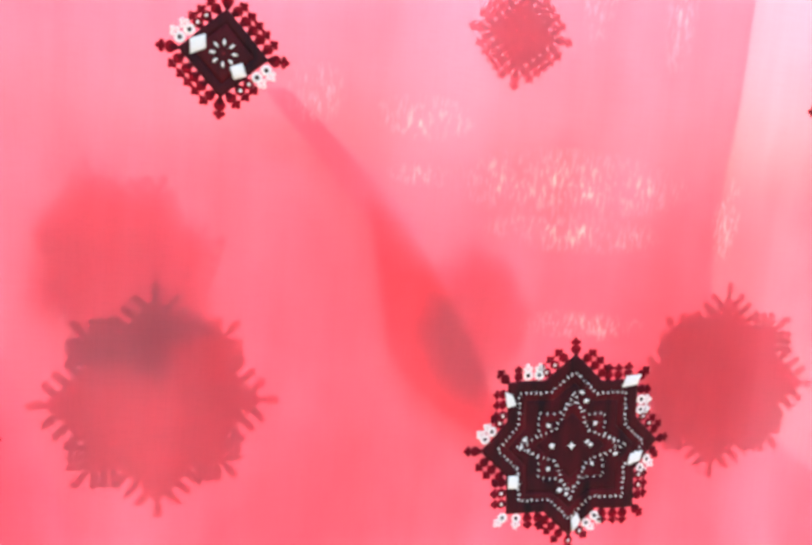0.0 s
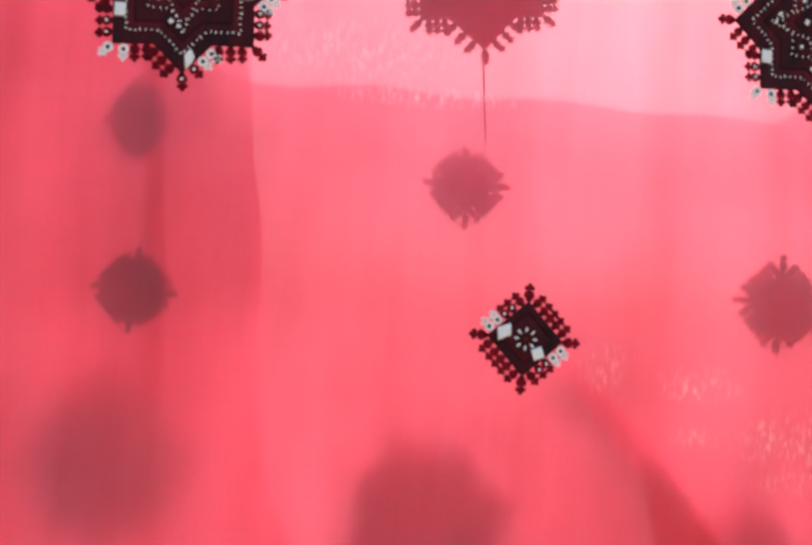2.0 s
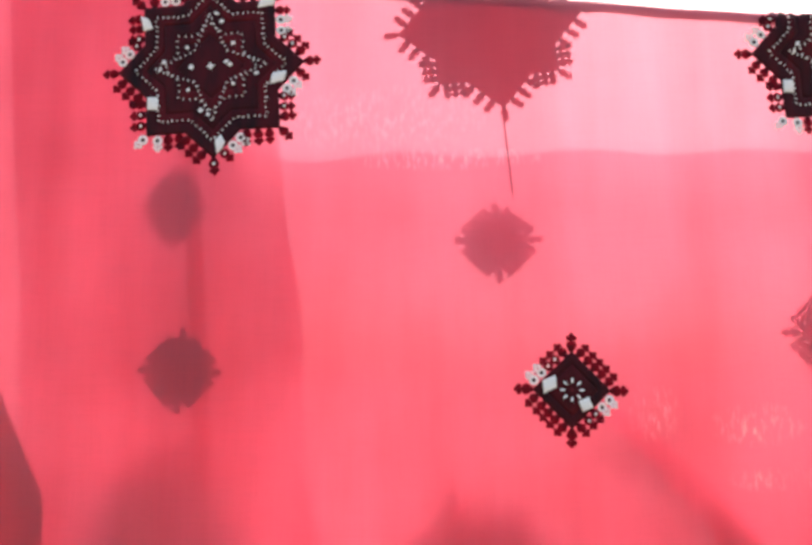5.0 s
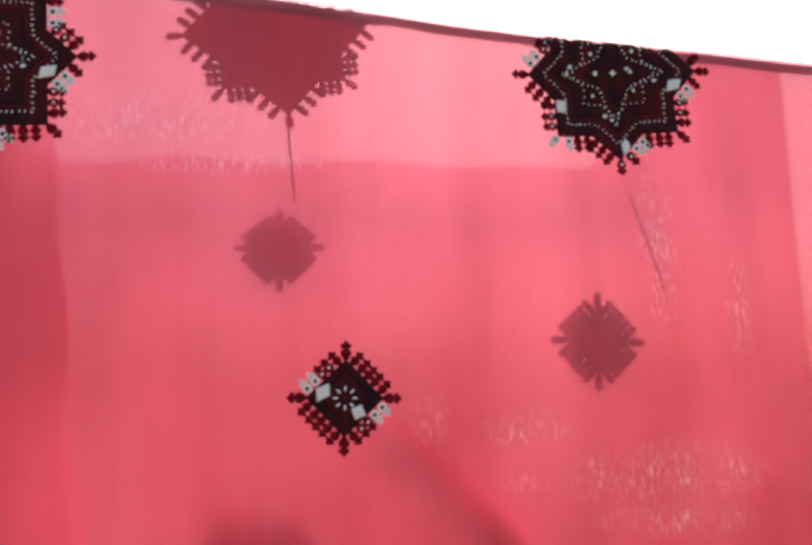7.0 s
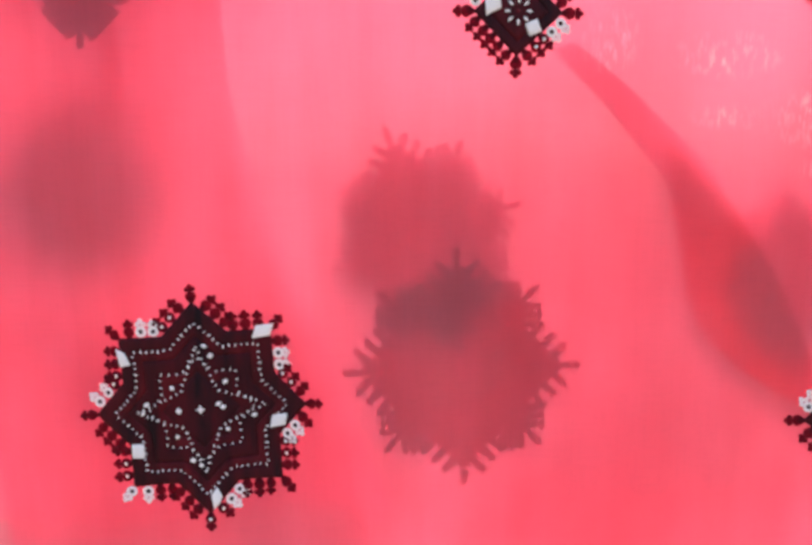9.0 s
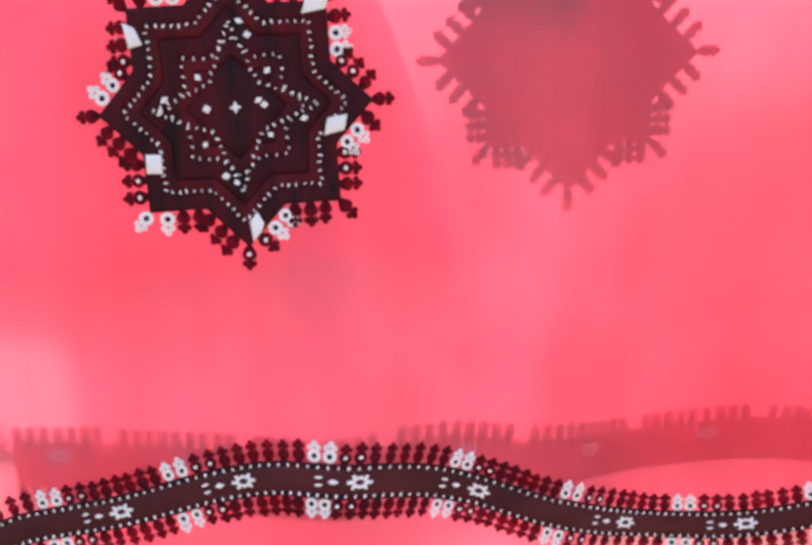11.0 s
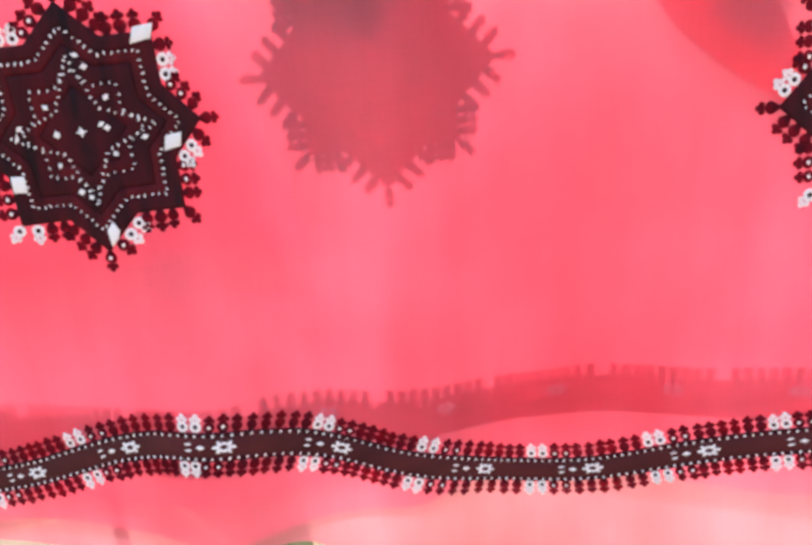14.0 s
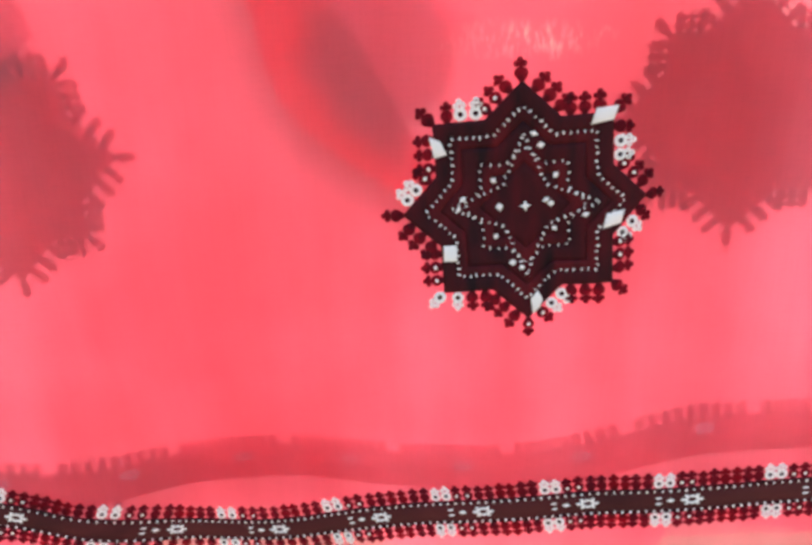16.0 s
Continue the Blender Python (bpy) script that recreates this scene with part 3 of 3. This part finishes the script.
# ---- setting ----
def box(bm, x0, y0, z0, x1, y1, z1, bevel=0.0):
    r = bmesh.ops.create_cube(bm, size=1.0)
    for v in r["verts"]:
        v.co = Vector(((x0 + x1) / 2 + v.co.x * (x1 - x0), (y0 + y1) / 2 + v.co.y * (y1 - y0), (z0 + z1) / 2 + v.co.z * (z1 - z0)))
    if bevel:
        edges = list({e for v in r["verts"] for e in v.link_edges})
        bmesh.ops.bevel(bm, geom=edges, offset=bevel, segments=2, affect="EDGES")
    return bm


bm = bmesh.new()
n = 40
grid = [[bm.verts.new((math.copysign(abs(i / n) ** 3, i) * 900, math.copysign(abs(j / n) ** 3, j) * 900,
                       0.012 * noise.noise(Vector((i * 0.7, j * 0.7, 0))))) for j in range(-n, n + 1)] for i in range(-n, n + 1)]
for i in range(2 * n):
    for j in range(2 * n):
        bm.faces.new((grid[i][j], grid[i + 1][j], grid[i + 1][j + 1], grid[i][j + 1]))
ground = tagged(part("ground", bm, concrete), "sunlit pale concrete yard floor", "ground", kind="structure")

# ---- the shawl over its rope ----
shawl = tagged(new("embroidered_shawl"), "sheer pink silk shawl with dark star embroidery hung over a rope", "shawl")
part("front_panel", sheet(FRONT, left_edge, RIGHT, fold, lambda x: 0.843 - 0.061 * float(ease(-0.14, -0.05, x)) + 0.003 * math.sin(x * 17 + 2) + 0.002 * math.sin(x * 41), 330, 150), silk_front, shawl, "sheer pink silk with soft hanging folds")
part("back_panel", sheet(BACK, back_left, RIGHT, fold, lambda x: 0.851 + 0.004 * math.sin(x * 25 + 0.6) + 0.022 * float(ease(0.266, 0.272, x)) - 0.006 * math.exp(-(((x + 0.022) / 0.02) ** 2)), 260, 130), silk, shawl, "sheer pink silk hanging behind")
inner_right = smooth_line([(0.85, 0.43), (1.0, 0.41), (1.07, 0.32), (1.13, 0.286), (1.25, 0.284), (1.5, 0.284)])
part("inner_panel", sheet(INNER, lambda z: -0.375, inner_right, lambda x: fold(x) - 0.001 + (1.377 + 0.002 * math.sin(60 * x) - fold(x)) * float(ease(-0.20, -0.165, x)) * float(ease(0.215, 0.160, x)), lambda x: 0.866 + 0.098 * float(ease(-0.243, -0.249, x)) + 0.014 * float(ease(-0.290, -0.293, x)), 420, 120), silk_thin, shawl, "sheer pink silk folded inside")

part("tucked_panel", sheet(lambda x, z: (x, inner_point(x, z)[1] + 0.003 + 0.015 * float(ease(1.06, 0.99, z)) + 0.001 * math.sin(70 * x + 9 * z), z), lambda z: -0.37, tuck_edge,
     lambda x: fold(x) - 0.003, lambda x: 0.985 + 0.006 * math.sin(30 * x), 60, 80), silk, shawl, "sheer pink silk tucked in behind")
part("folded_corner", sheet(lambda x, z: (x, front_y(x, z) + 0.0014, z), lambda z: -0.39, lambda z: min(-0.337 + (1.349 - z) * 0.458, -0.262) if z < 1.345 else -0.3352,
     lambda x: 1.349, lambda x: 1.12, 40, 60), silk_corner_shade, shawl, "corner of pink silk turned back, shaded by its colour")
for x, z, turn, sx, sy in ((-0.1808, 1.4172, 3.0, 1.02, 1.04), (0.1703, 1.4226, 3.2, 1.03, 1.03), (-0.1435, 1.0533, 3.2, 1.025, 1.05), (0.2036, 1.0500, 4.0, 1.025, 1.03)):
    star_motif(shawl, FRONT, x, z, turn, sx, sy)
for x, z, turn in ((0.0088, 1.2378, -2.0), (-0.343, 1.238, -1.0), (0.347, 1.242, 0.0)):
    diamond_motif(shawl, FRONT, x, z, turn, 1.07, 1.05)
for x, z, turn, sx, sy in ((-0.025, 1.442, 7.0, 1.03, 1.0), (-0.0160, 1.0725, 2.0, 1.0, 1.03), (0.292, 1.087, 2.0, 1.0, 1.0)):
    star_motif(shawl, BACK, x, z, turn, sx, sy, full=False)
for x, z, size in ((-0.1945, 1.250, 0.96), (0.152, 1.265, 1.16)):
    diamond_motif(shawl, BACK, x, z, -3.0, size, size, full=False, label="dark embroidered diamond seen through the silk")
star_motif(shawl, INNER, -0.033, 1.137, 20.0, 0.84, 0.96, full=False)
star_motif(shawl, lambda x, z: (x, inner_point(x, z)[1] + 0.002, z), 0.146, 1.120, 10.0, 0.62, 0.76, full=False)
star_motif(shawl, lambda x, z: (x, inner_point(x, z)[1] + 0.016, z), -0.198, 1.170, 4.0, 0.86, 0.86, full=False)
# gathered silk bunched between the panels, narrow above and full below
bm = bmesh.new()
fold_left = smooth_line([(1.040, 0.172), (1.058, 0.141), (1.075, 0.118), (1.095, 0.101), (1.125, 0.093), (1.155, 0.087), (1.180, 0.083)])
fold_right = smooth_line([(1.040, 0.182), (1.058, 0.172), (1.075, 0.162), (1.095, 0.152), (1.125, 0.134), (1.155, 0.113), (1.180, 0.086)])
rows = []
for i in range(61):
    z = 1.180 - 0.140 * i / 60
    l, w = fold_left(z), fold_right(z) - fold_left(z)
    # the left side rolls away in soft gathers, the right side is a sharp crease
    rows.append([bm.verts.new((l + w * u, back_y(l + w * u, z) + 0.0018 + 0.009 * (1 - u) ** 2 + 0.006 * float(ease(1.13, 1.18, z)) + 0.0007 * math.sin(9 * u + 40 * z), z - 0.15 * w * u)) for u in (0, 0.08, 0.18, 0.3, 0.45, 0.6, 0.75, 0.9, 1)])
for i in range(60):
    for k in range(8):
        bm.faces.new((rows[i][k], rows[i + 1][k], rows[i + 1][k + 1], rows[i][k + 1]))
# a single sheet; the fold's darkening is in its colour
part("gathered_fold", bm, silk_fold_shade, shawl, "bunched fold of pink silk with its shading in the colour")
bm = bmesh.new()
rows = []
for i in range(31):
    t = i / 30
    x, z, w = 0.028 + 0.064 * t, 1.226 - 0.070 * t, 0.010 + 0.012 * t
    rows.append([bm.verts.new((x + w * u, inner_point(x + w * u, z)[1] + 0.0012 + 0.006 * (1 - u) ** 2 + 0.010 * float(ease(1.20, 1.225, z)), z + 0.25 * w * u)) for u in (0, 0.2, 0.4, 0.6, 0.8, 1)])
for i in range(30):
    for k in range(5):
        bm.faces.new((rows[i][k], rows[i + 1][k], rows[i + 1][k + 1], rows[i][k + 1]))
part("gathered_fold", bm, silk_dense, shawl, "thin crease of doubled pink silk")
for x, z, wide in ((-0.024, 1.318, 1.0), (-0.201, 1.340, 0.78), (-0.345, 1.395, 1.0)):
    diamond_motif(shawl, lambda x, z: (x, inner_point(x, z)[1], z), x, z, 0.0, wide, 1.0, full=False, label="dark embroidered diamond seen through the silk")



# narrow dark strips put in for shadowed edges of folded silk behind the front
for top, low in (((-0.322, 0.968), (-0.272, 0.885)), ((-0.272, 0.968), (-0.250, 0.905))):
    bm = bmesh.new()
    rows = []
    for i in range(25):
        t = i / 24
        x, z = top[0] + (low[0] - top[0]) * t - 0.004 * t * (1 - t), top[1] + (low[1] - top[1]) * t
        rows.append([bm.verts.new((x + d, front_y(x + d, z) + 0.005 + 0.001 * math.cos(d * 500), z + 0.2 * d)) for d in (-0.0036, -0.0012, 0.0012, 0.0036)])
    for i in range(24):
        for k in range(3):
            bm.faces.new((rows[i][k], rows[i + 1][k], rows[i + 1][k + 1], rows[i][k + 1]))
    part("shade_strip", bm, silk_edge_shade, shawl, "narrow dark strip for the shadowed edge of folded silk")


# ---- borders along the hems ----
def hem_point(surf, line, s, d):
    e = 0.004
    slope = (line(s + e) - line(s - e)) / (2 * e)
    k = 1 / math.sqrt(1 + slope * slope)
    return s - d * slope * k, line(s) + d * k, math.atan(slope)


def band(surf, line, x0, x1, d0, d1, lift):
    bm = bmesh.new()
    count = int((x1 - x0) / 0.0022)
    rows = []
    for i in range(count + 1):
        s = x0 + (x1 - x0) * i / count
        col = []
        for d, up in ((d0, 0.0), (d0 + 0.0004, 0.0005), ((d0 + d1) / 2, 0.0006), (d1 - 0.0004, 0.0005), (d1, 0.0)):
            x, z, _ = hem_point(surf, line, s, d)
            p = Vector(surf(x, z))
            col.append(bm.verts.new((p.x, p.y - lift - up, p.z)))
        rows.append(col)
    for i in range(count):
        for k in range(4):
            bm.faces.new((rows[i][k], rows[i + 1][k], rows[i + 1][k + 1], rows[i][k + 1]))
    return bm


def lay(bm_small, target, surf, line, s, d, turn, lift):
    x, z, a = hem_point(surf, line, s, d)
    m = frame_on(surf, x, z, lift, a + turn)
    bmesh.ops.transform(bm_small, matrix=m, verts=bm_small.verts)
    tmp = bpy.data.meshes.new("tmp")
    bm_small.to_mesh(tmp)
    bm_small.free()
    target.from_mesh(tmp)
    bpy.data.meshes.remove(tmp)


PITCH = 0.00583
# where the pairs of white flowers stand along the hem
PAIR_AT = smooth_line([(-1, -0.350), (0, -0.292), (1, -0.230), (2, -0.172), (3, -0.1135), (4, -0.059), (5, -0.008), (6, 0.0535), (7, 0.115), (8, 0.171), (9, 0.2245), (10, 0.2775), (16, 0.60)])
ORDER = ("white", "white", "dotted", "dotted", "dark", "dark", "red", "red", "maroon", "dark")
B0, B1, END = -0.322, 0.62, 0.385

border = part("border_band", band(FRONT, hem, B0, B1, -0.0072, 0.0072, 0.0004), thread_band, shawl, "dark maroon embroidered border along the wavy hem")
part("border_edge", band(FRONT, hem, B0, B1, 0.0050, 0.0074, 0.0007), thread_black, border)
part("border_edge", band(FRONT, hem, B0, B1, -0.0074, -0.0050, 0.0007), thread_black, border)
rnd = random.Random(21)
far_flowers = bmesh.new()
k = -5
while PAIR_AT((k - 0.5) / 10) < B1 - 0.02 and k < 159:
    s = PAIR_AT((k - 0.5) / 10)
    if s < B0 + 0.001:
        k += 1
        continue
    kind = ORDER[k % 10]
    for side in (1, -1):
        x, z, a = hem_point(FRONT, hem, s - (0.0012 if side < 0 else 0), side * 0.0068)
        turn = a + (0 if side > 0 else math.pi) + rnd.uniform(-0.06, 0.06)
        if s < END:
            place_flower(kind, frame_on(FRONT, x, z, 0.0005, turn), border, rnd.uniform(1.12, 1.24))
        else:
            lay(flower_bm("dark"), far_flowers, FRONT, hem, s, side * 0.0068, 0 if side > 0 else math.pi, 0.0005)
    k += 1
tagged(part("edging_flowers", far_flowers, thread_black, border), kind="stuff")
dots = bmesh.new()
s = B0 + 0.002
while s < B1:
    for d in (0.0058, -0.0058):
        lay(blob(bmesh.new(), 0, 0, 0.00062 * rnd.uniform(0.8, 1.2), 0.00085 * rnd.uniform(0.8, 1.2), 0.0005, 6), dots, FRONT, hem, s, d, rnd.uniform(-0.5, 0.2), 0.0012)
    s += 0.0038
part("seed_stitches", dots, thread_white, border, "rows of white seed stitches")


def rosette_bm():
    bm = bmesh.new()
    for cx, cy, rx, ry, a in ((-0.0040, 0, 0.0016, 0.0007, 0), (0.0040, 0, 0.0016, 0.0007, 0), (-0.0023, 0.0018, 0.0015, 0.0007, -0.75), (0.0023, 0.0018, 0.0015, 0.0007, 0.75),
                              (-0.0023, -0.0018, 0.0015, 0.0007, 0.75), (0.0023, -0.0018, 0.0015, 0.0007, -0.75), (0, 0.0019, 0.0014, 0.0006, 0), (0, -0.0019, 0.0014, 0.0006, 0),
                              (-0.0026, 0.0006, 0.0009, 0.0006, 1.2), (0.0026, 0.0006, 0.0009, 0.0006, -1.2), (-0.0026, -0.0006, 0.0009, 0.0006, -1.2), (0.0026, -0.0006, 0.0009, 0.0006, 1.2)):
        blob(bm, cx, cy, rx * 1.2, ry * 1.45, 0.0006, 6, a)
    return bm


def shared(name, bm, mats):
    me = bpy.data.meshes.new(name)
    bm.to_mesh(me)
    bm.free()
    me.materials.append(mats)
    for p in me.polygons:
        p.use_smooth = True
    return me


rosette_mesh = shared("rosette", rosette_bm(), thread_white)
seed_mesh = shared("white_lozenge", blob(bmesh.new(), 0, 0, 0.0024, 0.0013, 0.0006, 8, 0, 0, 0, 0.25), thread_white)
dash_mesh = shared("white_dash", blob(bmesh.new(), 0, 0, 0.0019, 0.0007, 0.0005, 6, 0.1), thread_white)
ROSETTES = [-0.3184, -0.2622, -0.2000, -0.1460, -0.0985, -0.0475, 0.0250, 0.0820, 0.1380, 0.1905, 0.2410, 0.2910, 0.361, 0.416]
for s in ROSETTES:
    for name, mesh, off, d in (("rosette", rosette_mesh, 0, 0), ("white_lozenge", seed_mesh, -0.0103, 0), ("white_dash", dash_mesh, -0.0160, 0.0016), ("white_dash", dash_mesh, -0.0160, -0.0016)):
        if s + off < B0 + 0.002:
            continue
        x, z, a = hem_point(FRONT, hem, s + off, d)
        ob = new(name, mesh)
        ob.parent = border
        ob.matrix_basis = frame_on(FRONT, x, z, 0.0009, a)

back_hem = smooth_line([(-0.30, 0.907), (-0.245, 0.9080), (-0.15, 0.9085), (-0.067, 0.9085), (0.022, 0.899), (0.083, 0.905), (0.134, 0.904), (0.234, 0.916), (0.275, 0.930), (0.34, 0.938), (0.9, 0.93)])
back_border = part("border_band", band(BACK, back_hem, -0.247, 0.62, -0.0150, 0.0066, 0.0004), border_reverse, shawl, "dark border of the panel behind, seen through the silk")
far_flowers, rosettes = bmesh.new(), bmesh.new()
s, k = -0.245, 0
while s < 0.6:
    if k % 10 not in (7,):
        for d, turn in ((0.0062, 0), (-0.0146, math.pi))[:2 if s < 0.0 else 1]:
            fb = flower_bm("dark")
            bmesh.ops.transform(fb, matrix=Matrix.Diagonal((1.2, 0.95, 1, 1)), verts=fb.verts)
            lay(fb, far_flowers, BACK, back_hem, s, d, turn, 0.0005)
    if k % 10 == 3:
        lay(rosette_bm(), rosettes, BACK, back_hem, s, 0, 0, 0.0009)
    s, k = s + PITCH, k + 1
tagged(part("edging_flowers", far_flowers, border_reverse, back_border), kind="stuff")
part("rosettes", rosettes, thread_white, back_border)


# ---- rope ----
def tube(points, radius, sides=10, twist=0.0, lobes=0):
    bm = bmesh.new()
    rows = []
    for i, p in enumerate(points):
        p = Vector(p)
        d = (Vector(points[min(i + 1, len(points) - 1)]) - Vector(points[max(i - 1, 0)])).normalized()
        side = d.cross(Vector((0, 0, 1))).normalized() if abs(d.z) < 0.95 else Vector((1, 0, 0))
        up = side.cross(d)
        row = []
        for k in range(sides):
            a = 2 * math.pi * k / sides
            r = radius * (1 + (0.16 * math.cos(lobes * a + twist * i) if lobes else 0))
            row.append(bm.verts.new(p + side * r * math.cos(a) + up * r * math.sin(a)))
        rows.append(row)
    for i in range(len(rows) - 1):
        for k in range(sides):
            j = (k + 1) % sides
            bm.faces.new((rows[i][k], rows[i][j], rows[i + 1][j], rows[i + 1][k]))
    return bm


rope = tagged(part("clothes_rope", tube([(-1.5 + 3.0 * i / 500, 0.003, fold(-1.5 + 3.0 * i / 500) - 0.0042) for i in range(501)], 0.0026, 10, 0.55, 3), rope_fibre),
              "pale twisted clothes rope stretched across the yard", "rope")
for x, top in ((-1.5, 1.66), (1.5, 1.50)):
    bm = tube([(x, 0.003, z) for z in (0.0, 0.3, 0.9, top - 0.01, top)], 0.03, 14)
    bmesh.ops.holes_fill(bm, edges=bm.edges)
    tagged(part("clothes_post", bm, brown_wood), "round weathered wooden post holding the clothes rope", "post", "posts of the clothes rope")

# loose thread ends hanging behind the front silk
for xa, za, xb, zb in ((-0.0192, 1.3838, -0.0158, 1.3423), (0.179, 1.350, 0.194, 1.295)):
    part("loose_thread", tube([BACK(xa + (xb - xa) * t / 12, za + (zb - za) * t / 12) for t in range(13)], 0.0005, 5), thread_maroon, shawl, "thin dark loose thread")

# ---- things behind ----
def leaf_bm(length, width, arch, pale=0.18):
    """A broad pointed leaf with a folded midrib and pale margins; grows along +x, arching up and over."""
    bm = bmesh.new()
    rows = []
    n = 18
    for i in range(n + 1):
        t = i / n
        w = width * (math.sin(math.pi * min(1, t * 0.92 + 0.06)) ** 0.8) * (1 - 0.25 * t)
        x, z = length * t * (1 - 0.18 * arch * t), arch * length * (0.9 * t - 0.95 * t * t)
        row = []
        for s in (-1, -1 + pale, -0.5, 0, 0.5, 1 - pale, 1):
            row.append(bm.verts.new((x, w * s, z + 0.22 * w * abs(s) + 0.004 * math.sin(9 * t + 3 * s))))
        rows.append(row)
    for i in range(n):
        for k in range(6):
            f = bm.faces.new((rows[i][k], rows[i + 1][k], rows[i + 1][k + 1], rows[i][k + 1]))
            f.material_index = 1 if k in (0, 5) else 0
    low = [[bm.verts.new(v.co - Vector((0, 0, 0.0015))) for v in row] for row in rows]
    for i in range(n):
        for k in range(6):
            f = bm.faces.new((low[i][k], low[i][k + 1], low[i + 1][k + 1], low[i + 1][k]))
            f.material_index = 1 if k in (0, 5) else 0
    return bm


def lathe(profile, sides=40):
    bm = bmesh.new()
    rows = [[bm.verts.new((r * math.cos(2 * math.pi * k / sides), r * math.sin(2 * math.pi * k / sides), z)) for k in range(sides)] for r, z in profile]
    for i in range(len(rows) - 1):
        for k in range(sides):
            j = (k + 1) % sides
            bm.faces.new((rows[i][k], rows[i][j], rows[i + 1][j], rows[i + 1][k]))
    return bm


def potted_plant(x, y, base, leaves, seed, spread, height):
    rnd = random.Random(seed)
    plant = tagged(new("potted_plant"), "broad-leaved green plant with pale leaf margins in a clay pot", "plant")
    plant.matrix_basis = Matrix.Translation((x, y, base))
    part("pot", lathe([(0.0, 0.0), (0.10, 0.0), (0.105, 0.01), (0.145, 0.26), (0.16, 0.27), (0.162, 0.31), (0.15, 0.315), (0.142, 0.30), (0.138, 0.27)]), clay, plant, "terracotta pot")
    part("soil", lathe([(0.0, 0.275), (0.07, 0.28), (0.139, 0.272)], 24), soil, plant)
    for i in range(leaves):
        a = i * 2.399 + rnd.uniform(-0.2, 0.2)
        length = spread * rnd.uniform(0.8, 1.15)
        stem_top = Vector((0.03 * math.cos(a), 0.03 * math.sin(a), height + 0.14 * rnd.random()))
        ob = part("leaf", leaf_bm(length, length * 0.24, rnd.uniform(0.9, 1.5)), [leaf_green, leaf_pale], plant)
        ob.matrix_basis = Matrix.Translation(stem_top) @ Matrix.Rotation(a, 4, "Z") @ Matrix.Rotation(-radians(rnd.uniform(5, 35)), 4, "Y")
        part("stalk", tube([stem_top * (1 - t) + Vector((0.01 * math.cos(a), 0.01 * math.sin(a), 0.27)) * t for t in (0, 0.5, 1)], 0.006, 6), leaf_green, plant)
    return plant


plant = potted_plant(-0.26, 0.19, 0.0, 15, 5, 0.20, 0.36)
ob = part("leaf", leaf_bm(0.26, 0.062, 1.0), [leaf_green, leaf_pale], plant)
ob.matrix_basis = Matrix.Translation((0.0, -0.01, 0.762)) @ Matrix.Rotation(radians(-32), 4, "Z")
part("stalk", tube([(0.0, -0.01, 0.767), (0.004, -0.004, 0.5), (0.0, 0.0, 0.27)], 0.006, 6), leaf_green, plant)
potted_plant(-0.68, 0.40, 0.0, 11, 8, 0.30, 0.36)


def house():
    """The neighbouring house: plastered wall, brown shutters, a parapet."""
    h = tagged(new("house"), "cream plastered house with tall brown shutters", "house")
    h.matrix_basis = Matrix.Translation((-4.95, 8.0, 0))
    part("wall", box(bmesh.new(), -8.0, 0.0, 0.0, 0.0, 5.0, 8.2, 0.02), plaster, h, smooth=False)
    part("parapet", box(bmesh.new(), -8.1, -0.08, 8.2, 0.08, 5.1, 8.5, 0.02), plaster, h, smooth=False)
    for i in range(14):
        x = -0.18 - 0.30 * i
        for z0, z1 in ((1.0, 3.2), (4.6, 7.4)):
            sh = part("shutter", box(bmesh.new(), x - 0.16, -0.05, z0, x, 0.02, z1, 0.006), brown_wood, h, smooth=False)
            part("sill", box(bmesh.new(), x - 0.19, -0.09, z0 - 0.08, x + 0.03, 0.02, z0 - 0.01, 0.006), plaster, sh, smooth=False)
    return h


house()
pole = tagged(part("metal_pole", tube([(-4.55, 8.0, z) for z in (0.0, 3.0, 6.0, 8.6)], 0.03, 12), surface("grey_metal_paint", (0.30, 0.31, 0.32), (0.40, 0.41, 0.42), 8, 0.5, 0.2, 80)),
              "thin grey metal pole beside the house", "pole")
